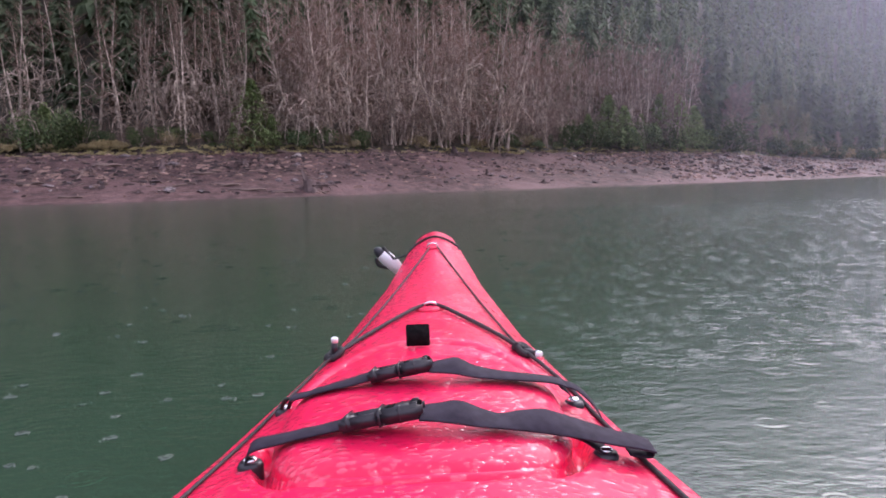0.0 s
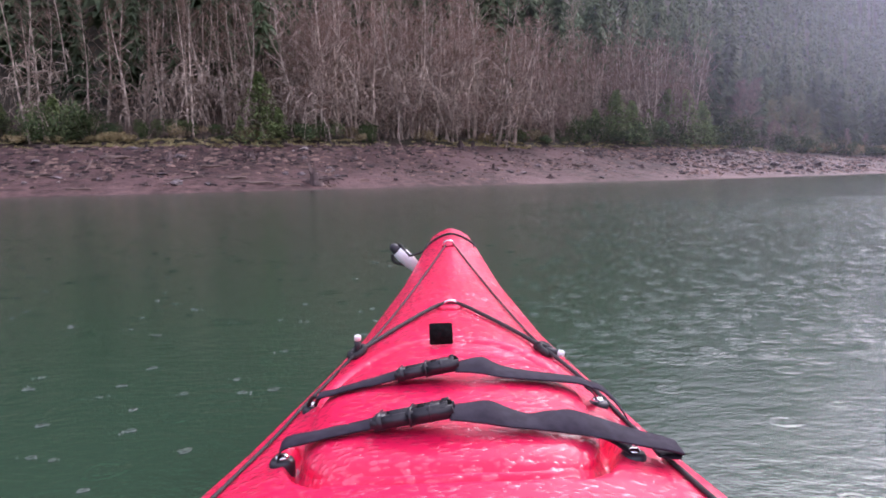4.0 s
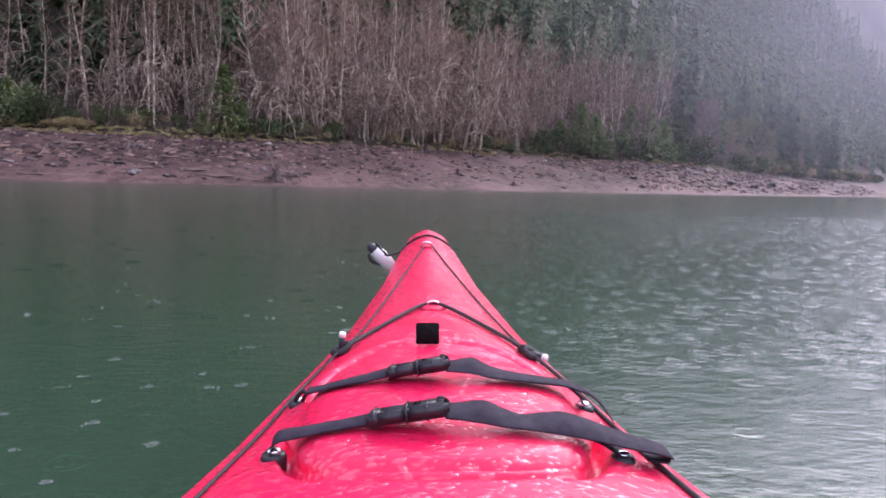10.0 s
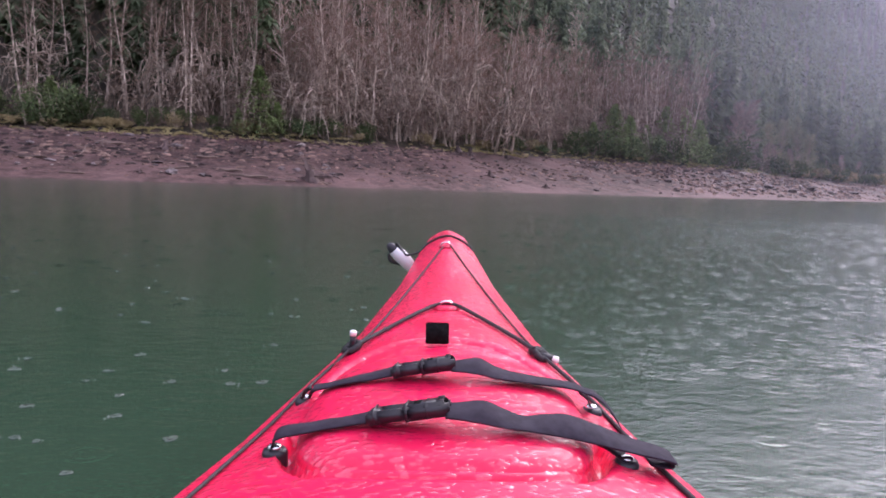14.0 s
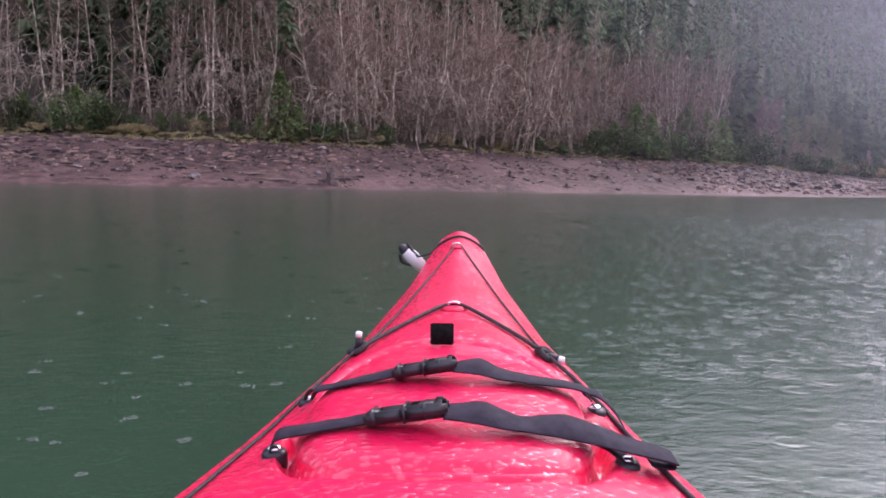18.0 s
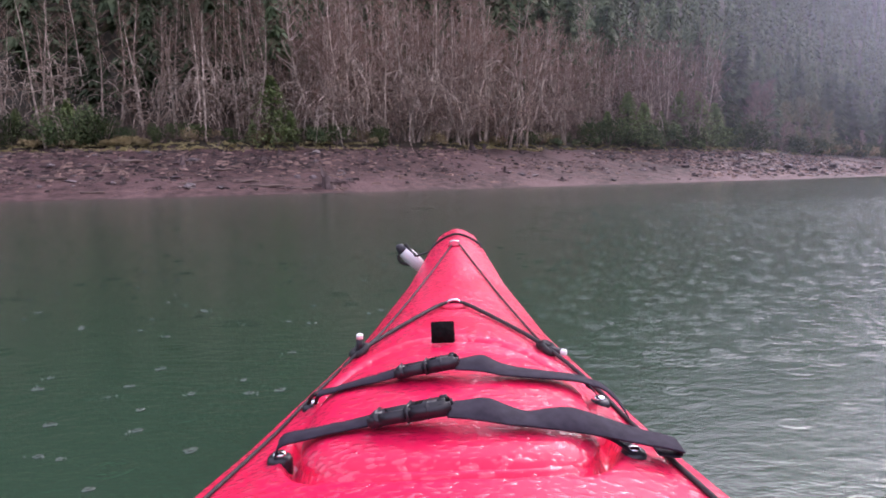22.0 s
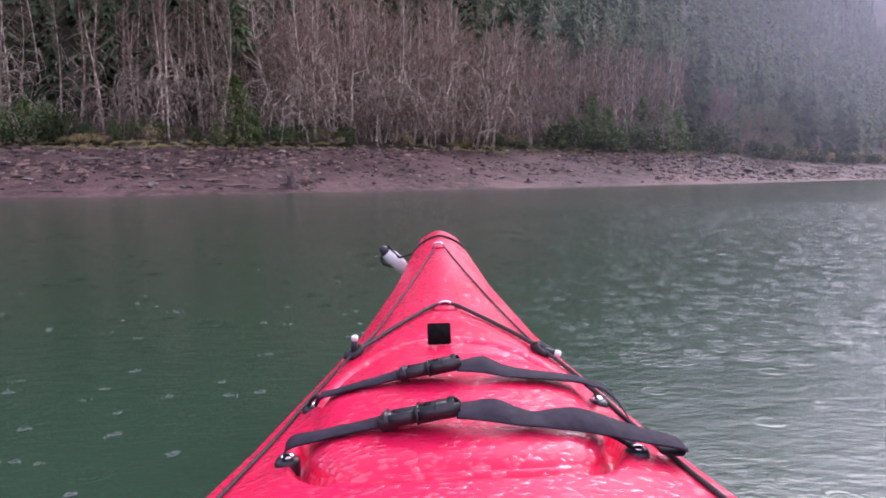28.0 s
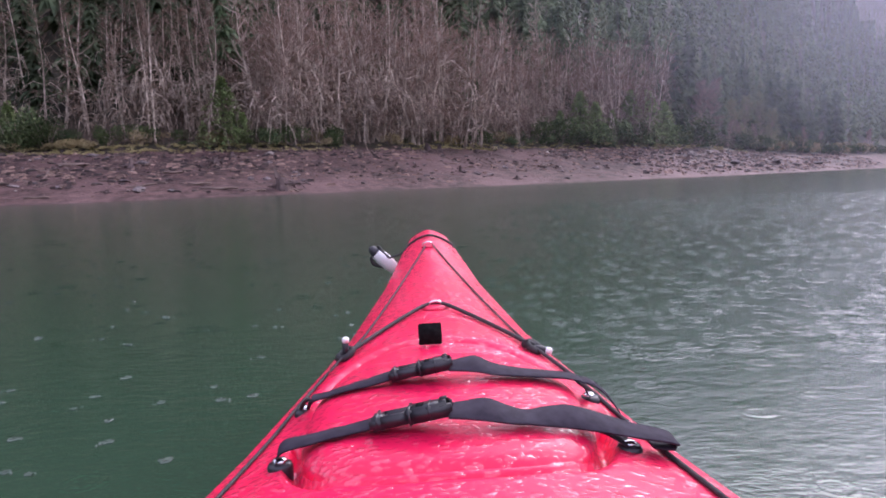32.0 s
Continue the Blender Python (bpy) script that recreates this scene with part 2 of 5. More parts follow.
def lake_water():
    m = bpy.data.materials.new("lake_water")
    m.use_nodes = True
    n, l = m.node_tree.nodes, m.node_tree.links
    b = n["Principled BSDF"]
    tc = n.new("ShaderNodeTexCoord")
    big = n.new("ShaderNodeTexNoise")
    big.inputs["Scale"].default_value, big.inputs["Detail"].default_value = 0.05, 3
    l.new(tc.outputs["Object"], big.inputs["Vector"])
    rp = n.new("ShaderNodeValToRGB")
    rp.color_ramp.elements[0].color, rp.color_ramp.elements[1].color = (0.0255, 0.052, 0.030, 1), (0.032, 0.0655, 0.038, 1)
    l.new(big.outputs[0], rp.inputs[0])
    l.new(rp.outputs[0], b.inputs["Base Color"])
    b.inputs["Roughness"].default_value = 0.12
    b.inputs["IOR"].default_value = 1.41
    mp = n.new("ShaderNodeMapping")
    mp.inputs[3].default_value = (0.70, 1.0, 1.0)
    l.new(tc.outputs["Object"], mp.inputs[0])
    # the rain and a light wind roughen the open water away from the near bank
    sep, wind = n.new("ShaderNodeSeparateXYZ"), n.new("ShaderNodeMapRange")
    wind.interpolation_type = "SMOOTHSTEP"
    wind.inputs[1].default_value, wind.inputs[2].default_value = -1.0, 5.0
    wind.inputs[3].default_value, wind.inputs[4].default_value = 0.5, 1.1
    l.new(tc.outputs["Object"], sep.inputs[0]), l.new(sep.outputs[0], wind.inputs[0])
    last = None
    for scale, dist in ((2.4, 0.0014), (6.0, 0.0032), (12.0, 0.0042), (30.0, 0.0036)):
        nz = n.new("ShaderNodeTexNoise")
        nz.inputs["Scale"].default_value, nz.inputs["Detail"].default_value, nz.inputs["Roughness"].default_value = scale, 4, 0.66
        l.new(mp.outputs[0], nz.inputs["Vector"])
        bp, amp = n.new("ShaderNodeBump"), n.new("ShaderNodeMath")
        amp.operation = "MULTIPLY"
        amp.inputs[1].default_value = dist
        l.new(wind.outputs[0], amp.inputs[0])
        bp.inputs["Strength"].default_value = 1.0
        l.new(amp.outputs[0], bp.inputs["Distance"])
        l.new(nz.outputs[0], bp.inputs["Height"])
        if last:
            l.new(last.outputs[0], bp.inputs["Normal"])
        last = bp
    l.new(last.outputs[0], b.inputs["Normal"])
    return m


WATER = lake_water()


def mist_material(name, alpha, x0, x1):
    """Thin drifting mist, denser far along the shore and higher up: it scatters the sky's light and lets the rest through."""
    m = bpy.data.materials.new(name)
    m.use_nodes = True
    n, l = m.node_tree.nodes, m.node_tree.links
    n.remove(n["Principled BSDF"])
    out = n["Material Output"]
    clear, d, tr = n.new("ShaderNodeBsdfTransparent"), n.new("ShaderNodeBsdfDiffuse"), n.new("ShaderNodeBsdfTranslucent")
    for s in (d, tr):
        s.inputs[0].default_value = (0.56, 0.55, 0.67, 1)
    both = n.new("ShaderNodeAddShader")
    l.new(d.outputs[0], both.inputs[0]), l.new(tr.outputs[0], both.inputs[1])
    tc, sep = n.new("ShaderNodeTexCoord"), n.new("ShaderNodeSeparateXYZ")
    l.new(tc.outputs["Object"], sep.inputs[0])
    nz = n.new("ShaderNodeTexNoise")
    nz.inputs["Scale"].default_value, nz.inputs["Detail"].default_value = 0.03, 5
    l.new(tc.outputs["Object"], nz.inputs["Vector"])
    mr = n.new("ShaderNodeMapRange")
    mr.inputs[1].default_value, mr.inputs[2].default_value = 0.3, 0.72
    mr.inputs[3].default_value, mr.inputs[4].default_value = alpha * 0.6, alpha * 1.4
    l.new(nz.outputs[0], mr.inputs[0])
    gx, gh = n.new("ShaderNodeMapRange"), n.new("ShaderNodeMapRange")
    gx.interpolation_type = "SMOOTHSTEP"
    gx.inputs[1].default_value, gx.inputs[2].default_value = x0, x1
    gh.inputs[1].default_value, gh.inputs[2].default_value = 0.0, 40.0
    gh.inputs[3].default_value, gh.inputs[4].default_value = 0.12, 1.25
    l.new(sep.outputs[0], gx.inputs[0]), l.new(sep.outputs[2], gh.inputs[0])
    m1, m2 = n.new("ShaderNodeMath"), n.new("ShaderNodeMath")
    m1.operation = m2.operation = "MULTIPLY"
    l.new(mr.outputs[0], m1.inputs[0]), l.new(gx.outputs[0], m1.inputs[1])
    l.new(m1.outputs[0], m2.inputs[0]), l.new(gh.outputs[0], m2.inputs[1])
    mx = n.new("ShaderNodeMixShader")
    l.new(m2.outputs[0], mx.inputs[0])
    l.new(clear.outputs[0], mx.inputs[1]), l.new(both.outputs[0], mx.inputs[2])
    l.new(mx.outputs[0], out.inputs[0])
    return m

# ---------------------------------------------------------------- mesh helpers
def part(name, bm, mat, parent=None, label="", smooth=True):
    me = bpy.data.meshes.new(name)
    bm.to_mesh(me)
    bm.free()
    return put(name, me, mat, parent, label, smooth)


def put(name, me, mat, parent=None, label="", smooth=False):
    if mat and not me.materials:
        me.materials.append(mat)
    if smooth:
        me.polygons.foreach_set("use_smooth", [True] * len(me.polygons))
    ob = new(name, me)
    ob.parent = parent
    if label:
        ob["label"] = label
    return ob


class Soup:
    """Collects many small pieces into one mesh quickly."""

    def __init__(self):
        self.v, self.f, self.n = [], [], 0

    def add(self, verts, faces):
        self.v.extend(verts)
        k = self.n
        self.f.extend([tuple(i + k for i in f) for f in faces])
        self.n += len(verts)

    def tube(self, pts, radii, sides=5):
        """A tapered limb through the points."""
        pts = [Vector(p) for p in pts]
        rings = []
        for i, p in enumerate(pts):
            d = (pts[min(i + 1, len(pts) - 1)] - pts[max(i - 1, 0)]).normalized()
            a = d.cross(Vector((0.31, 0.9, 0.2))).normalized()
            b = d.cross(a)
            r = radii[i]
            rings += [p + (a * math.cos(k * 2 * math.pi / sides) + b * math.sin(k * 2 * math.pi / sides)) * r for k in range(sides)]
        faces = []
        for i in range(len(pts) - 1):
            for k in range(sides):
                k2 = (k + 1) % sides
                faces.append((i * sides + k, i * sides + k2, (i + 1) * sides + k2, (i + 1) * sides + k))
        faces.append(tuple(range(sides))[::-1])
        faces.append(tuple((len(pts) - 1) * sides + k for k in range(sides)))
        self.add(rings, faces)

    def spike(self, a, b, r):
        """A thin three-sided twig."""
        a, b = Vector(a), Vector(b)
        d = (b - a).normalized()
        s = d.cross(Vector((0.3, 0.2, 0.93))).normalized() * r
        t = d.cross(s)
        self.add([a + s, a - s * 0.5 + t * 0.87, a - s * 0.5 - t * 0.87, b], [(0, 1, 3), (1, 2, 3), (2, 0, 3)])

    def mesh(self, name):
        me = bpy.data.meshes.new(name)
        me.from_pydata([tuple(v) for v in self.v], [], self.f)
        me.update()
        return me


def lerp_table(x, xs, ys):
    return float(np.interp(x, xs, ys))


# ---------------------------------------------------------------- shape of the shore
# the line of full water level, where the plants begin
VEG_X = [-300, -120, -58, -45, -32, -11, 16, 43, 60, 83, 119, 156, 260, 430, 900]
VEG_Y = [62, 80, 86, 88.6, 92, 104.5, 125, 143, 160, 194, 239, 278, 375, 520, 830]
FULL = 6.3
_s = np.linspace(-300, 900, 1201)
_vy = np.interp(_s, VEG_X, VEG_Y)
_k = np.ones(15) / 15
_vy = np.convolve(np.pad(_vy, 7, mode="edge"), _k, mode="valid")
_cv = np.stack([_s, _vy], 1)
_tan = np.gradient(_cv, axis=0)
_tan /= np.linalg.norm(_tan, axis=1)[:, None]
_nor = np.stack([-_tan[:, 1], _tan[:, 0]], 1)


def inland(x, y):
    """Signed distance from the full-water line, positive up the hill."""
    x, y = np.atleast_1d(x).astype(float), np.atleast_1d(y).astype(float)
    out = np.empty(x.shape)
    for i in range(0, x.size, 4000):
        p = np.stack([x.ravel()[i:i + 4000], y.ravel()[i:i + 4000]], 1)
        d2 = ((p[:, None, :] - _cv[None, ::2, :]) ** 2).sum(2)
        k = d2.argmin(1) * 2
        out.ravel()[i:i + 4000] = np.sqrt(d2.min(1)) * np.sign(((p - _cv[k]) * _nor[k]).sum(1))
    return out


def along(x, d):
    """The place d metres inland of the full-water line, at the line's point x."""
    y = float(np.interp(x, _s, _vy))
    nx, ny = float(np.interp(x, _s, _nor[:, 0])), float(np.interp(x, _s, _nor[:, 1]))
    return float(x) + nx * d, y + ny * d


def bearing(degrees, d):
    """The line's point x from which the place d metres inland lies in that direction from the boat."""
    xs = np.arange(-130, 260, 0.25)
    p = np.array([along(x, d) for x in xs])
    return float(xs[np.abs(np.degrees(np.arctan2(p[:, 0], p[:, 1])) - degrees).argmin()])


PROFILE_D = [-200, -60, -34, -20.5, -19.5, -12, -5, -1.2, 0, 1.5, 8, 20, 45, 150, 190, 240, 330, 900]
PROFILE_Z = [-14, -8, -3.0, -0.25, 0.06, 2.1, 4.6, 5.9, 6.3, 6.9, 8.5, 13, 28, 132, 172, 212, 236, 170]


def rough2(x, y):
    """Cheap smooth unevenness, in metres."""
    return (np.sin(x * 0.31 + 1.3 * np.sin(y * 0.23)) * np.cos(y * 0.27 + 0.8 * np.sin(x * 0.19))
            + 0.5 * np.sin(x * 0.83 + y * 0.61) * np.cos(y * 0.77 - x * 0.37) + 0.25 * np.sin(x * 2.1 - y * 1.3) * np.sin(y * 1.9 + x * 0.7))


def ground_z(x, y):
    d = inland(x, y)
    z = np.interp(d, PROFILE_D, PROFILE_Z)
    # the crest stands higher towards the head of the lake
    z = z * (1 + np.clip((np.atleast_1d(x) - 200) / 600, 0, 0.35) * np.clip((d - 150) / 100, 0, 1))
    # upper slope, out of view over the near bank, raised to darken its reflection
    z = z * (1 + 0.45 * np.clip((60 - np.atleast_1d(x)) / 120, 0, 1) * np.clip((d - 45) / 110, 0, 1))
    amp = np.interp(d, [-40, -20, -10, 0, 10, 60, 200], [0.02, 0.05, 0.22, 0.22, 0.45, 2.2, 6.0])
    return z + amp * rough2(np.atleast_1d(x), np.atleast_1d(y))


def gz(x, y):
    return float(ground_z(x, y)[0])


def build_ground():
    xs = np.concatenate([np.arange(-300, -100, 4.0), np.arange(-100, 100, 0.9), np.arange(100, 200, 2.0), np.arange(200, 420, 6.0), np.arange(420, 1000, 20.0)])
    ys = np.concatenate([np.arange(30, 58, 4.0), np.arange(58, 150, 0.75), np.arange(150, 300, 2.5), np.arange(300, 1300, 16.0)])
    gx, gy = np.meshgrid(xs, ys)
    z = ground_z(gx, gy)
    fine = np.random.RandomState(4).rand(*z.shape) - 0.5
    z = z + fine * np.where((z > 0.3) & (z < 7), 0.16, 0.0)
    v = np.stack([gx.ravel(), gy.ravel(), z.ravel()], 1)
    nx = len(xs)
    i = (np.arange(len(ys) - 1)[:, None] * nx + np.arange(nx - 1)[None, :]).ravel()
    f = np.stack([i, i + 1, i + nx + 1, i + nx], 1)
    me = bpy.data.meshes.new("ground")
    me.from_pydata(v.tolist(), [], f.tolist())
    me.update()
    # mud below the full-water line, dark forest litter above it
    n, l = MUD.node_tree.nodes, MUD.node_tree.links
    b = n["Principled BSDF"]
    src = b.inputs["Base Color"].links[0].from_socket
    b.inputs["Roughness"].default_value = 0.7
    geo, sep = n.new("ShaderNodeNewGeometry"), n.new("ShaderNodeSeparateXYZ")
    l.new(geo.outputs["Position"], sep.inputs[0])
    wob = n.new("ShaderNodeTexNoise")
    wob.inputs["Scale"].default_value, wob.inputs["Detail"].default_value = 0.5, 5
    l.new(geo.outputs["Position"], wob.inputs["Vector"])
    add = n.new("ShaderNodeMath")
    add.operation = "MULTIPLY_ADD"
    add.inputs[1].default_value = 2.0
    l.new(wob.outputs[0], add.inputs[0]), l.new(sep.outputs[2], add.inputs[2])
    edge = n.new("ShaderNodeMapRange")
    edge.inputs[1].default_value, edge.inputs[2].default_value = 6.7, 7.5
    l.new(add.outputs[0], edge.inputs[0])
    stony = n.new("ShaderNodeMapRange")
    stony.inputs[1].default_value, stony.inputs[2].default_value = 1.6, 4.2
    l.new(add.outputs[0], stony.inputs[0])
    dark = n.new("ShaderNodeMix")
    dark.data_type, dark.blend_type = "RGBA", "MULTIPLY"
    l.new(stony.outputs[0], dark.inputs[0])
    l.new(src, dark.inputs[6])
    dark.inputs[7].default_value = (0.66, 0.62, 0.62, 1)
    src = dark.outputs[2]
    litter = n.new("ShaderNodeMix")
    litter.data_type = "RGBA"
    l.new(edge.outputs[0], litter.inputs[0])
    l.new(src, litter.inputs[6])
    litter.inputs[7].default_value = (0.035, 0.030, 0.018, 1)
    l.new(litter.outputs[2], b.inputs["Base Color"])
    ob = put("ground", me, MUD, smooth=True)
    tagged(ob, "brown-mauve exposed lake bed mud rising into a dark wooded hillside", "ground", kind="structure")


build_ground()


def build_backdrop():
    """Unseen wooded hills added behind and beside the boat: they close the lake and darken reflections."""
    rows = []
    for r_, h in ((420, -3), (430, 5), (520, 70), (640, 150), (900, 210), (1200, 200)):
        row = []
        for i in range(97):
            a = radians(128 + 236 * i / 96)
            k = 1 + 0.10 * math.sin(i * 0.37) + 0.05 * math.sin(i * 1.1)
            row.append((r_ * k * math.cos(a), r_ * k * math.sin(a), h * (1 + 0.3 * math.sin(i * 0.29 + 1) + 0.08 * math.sin(i * 1.7)) if h > 5 else h))
        rows.append(row)
    s = Soup()
    n = len(rows[0])
    s.add([p for row in rows for p in row], [(i * n + j, (i + 1) * n + j, (i + 1) * n + j + 1, i * n + j + 1) for i in range(len(rows) - 1) for j in range(n - 1)])
    m = material("backdrop_forest", (0.020, 0.035, 0.022), (0.060, 0.085, 0.055), 0.08, 0.9, 10, 3.0, 0.1)
    tagged(put("backdrop", s.mesh("backdrop"), m, smooth=True), "unseen dark wooded hills added around the lake behind the boat", "hills", kind="structure")


build_backdrop()


def build_water():
    s = Soup()
    s.add([(-2500, -2500, 0), (2500, -2500, 0), (2500, 2500, 0), (-2500, 2500, 0)], [(0, 1, 2, 3)])
    ob = put("water", s.mesh("water"), WATER)
    tagged(ob, "dark green rippled lake water dimpled by rain", "water", kind="structure")


build_water()


# ---------------------------------------------------------------- mist
def build_mist():
    """Sheets of thin mist that hang one behind another along the far hillside."""
    for radius, az0, x0, x1, alpha in ((112, 2, 0, 84, 0.22), (150, 16, 42, 125, 0.19), (205, 22, 85, 190, 0.29)):
        s = Soup()
        cols, rows = 60, 12
        vs, fs = [], []
        for j in range(rows + 1):
            for i in range(cols + 1):
                az = radians(az0 + i * (75 - az0) / cols)
                vs.append((radius * math.sin(az), radius * math.cos(az), 0.02 + radius * 0.48 * (j / rows) ** 1.2))
        for j in range(rows):
            for i in range(cols):
                a = j * (cols + 1) + i
                fs.append((a, a + 1, a + cols + 2, a + cols + 1))
        s.add(vs, fs)
        ob = put("mist_bank", s.mesh("mist_bank"), mist_material("lake_mist", alpha, x0, x1), smooth=True)
        tagged(ob, "thin pale lavender mist drifting along the wooded slope", "mist", "mist over the lake", kind="stuff")


build_mist()


# ---------------------------------------------------------------- trees
def alder_meshes(seed, height, limbs=46, low=0.12, spread=1.0, droop=0, thick=0.016, bush=False, stems=1, fan=0.09):
    """A bare alder: one or more swept stems from one foot, limbs and fine twigs."""
    r = random.Random(seed)
    trunk, limb, twig = Soup(), Soup(), Soup()
    for stem in range(stems):
        tall = height * (1.0 if stem == 0 else r.uniform(0.72, 0.97))
        way = r.uniform(0, 6.28) if stems == 1 else 6.28 * (stem + 0.6 * r.random()) / stems
        lean = Vector((math.cos(way), 0.7 * math.sin(way), 0)) * fan * r.uniform(0.45, 1.2)
        ph, sway = r.uniform(0, 6), r.uniform(0.15, 0.40)
        foot = Vector((math.cos(way), math.sin(way), 0)) * (0.25 if stems > 1 else 0)
        bow = r.uniform(-0.45, 0.25)

        def axis(k):
            return foot + lean * tall * (k + bow * k * k) + Vector((sway * math.sin(k * 5 + ph), 0.5 * sway * math.cos(k * 4 + ph), tall * k))

        r0 = (0.07 + tall * 0.0068) * (1.0 if stems == 1 else 0.72)
        ks = [i / 10 for i in range(11)]
        trunk.tube([axis(k) - Vector((0, 0, 0.4 if k == 0 else 0)) for k in ks], [r0 * (1 - 0.9 * k) + (0.05 if k == 0 else 0) for k in ks], 7 if stems == 1 else 6)
        count = limbs // stems
        for i in range(count):
            k = low + (0.97 - low) * (i + r.random()) / count
            base = axis(k)
            a = r.uniform(0, 2 * math.pi)
            ln = spread * (0.65 + 2.1 * math.sin(math.pi * min(1, (k - low) / (1 - low) * 0.75 + 0.22))) * r.uniform(0.55, 1.2)
            if bush:
                ln = spread * 2.1 * (1.02 - k) ** 0.3 * r.uniform(0.6, 1.15)
            up = r.uniform(0.35, 0.95) if bush or k > 0.45 else r.uniform(-0.5, 0.45)
            d = Vector((math.cos(a), math.sin(a), up)).normalized()
            pts = [base]
            for j in range(3):
                d = (d + Vector((r.uniform(-.25, .25), r.uniform(-.25, .25), 0.12 if k > 0.45 else -0.22))).normalized()
                pts.append(pts[-1] + d * ln / 3)
            rr = r0 * (1 - 0.9 * k) * 0.42 + 0.012
            limb.tube(pts, [rr, rr * 0.75, rr * 0.5, 0.006], 4)
            for j in range(5):
                q = r.uniform(0.3, 1.0)
                m = min(2, int(q * 3))
                p = pts[m].lerp(pts[m + 1], q * 3 - m)
                dd = (d + Vector((r.uniform(-.9, .9), r.uniform(-.9, .9), r.uniform(-.35, .8)))).normalized()
                l2 = ln * r.uniform(0.2, 0.42)
                e = p + dd * l2
                limb.spike(p, e, 0.02)
                for t in range(5 if bush else 4 if stems < 3 else 3):
                    b = p.lerp(e, r.uniform(0.2, 1.0))
                    td = (dd + Vector((r.uniform(-1, 1), r.uniform(-1, 1), r.uniform(-.5, 1)))).normalized()
                    twig.spike(b, b + td * r.uniform(0.3, 0.8), thick)
        # long dead limbs that hang low on the stem, forked and drooping
        for i in range(droop):
            k = r.uniform(0.10, 0.55)
            p = axis(k)
            a = r.uniform(0, 6.28)
            out = Vector((math.cos(a), math.sin(a), 0))
            ln = r.uniform(1.3, 3.4)
            pts = [p, p + out * ln * 0.4 + Vector((0, 0, ln * r.uniform(0, 0.3))), p + out * ln * 0.8 - Vector((0, 0, ln * r.uniform(0.0, 0.3))), p + out * ln - Vector((r.uniform(-.3, .3), 0, ln * r.uniform(0.5, 1.1)))]
            trunk.tube(pts, [0.055, 0.05, 0.038, 0.012], 4)
            for j in range(6):
                q = pts[1].lerp(pts[2], r.random()) if j < 2 else pts[2].lerp(pts[3], r.random())
                trunk.spike(q, q + Vector((r.uniform(-.7, .7), r.uniform(-.7, .7), -r.uniform(0.2, 1.3))), 0.032)
    return trunk.mesh("trunk"), limb.mesh("branch_frame"), twig.mesh("crown")


def tree_thing(name, pieces, m, label, category, group=""):
    root = new(name)
    root.matrix_basis = m
    for pname, me, mat in pieces:
        put(pname, me, mat, root)
    tagged(root, label, category, group)
    return root


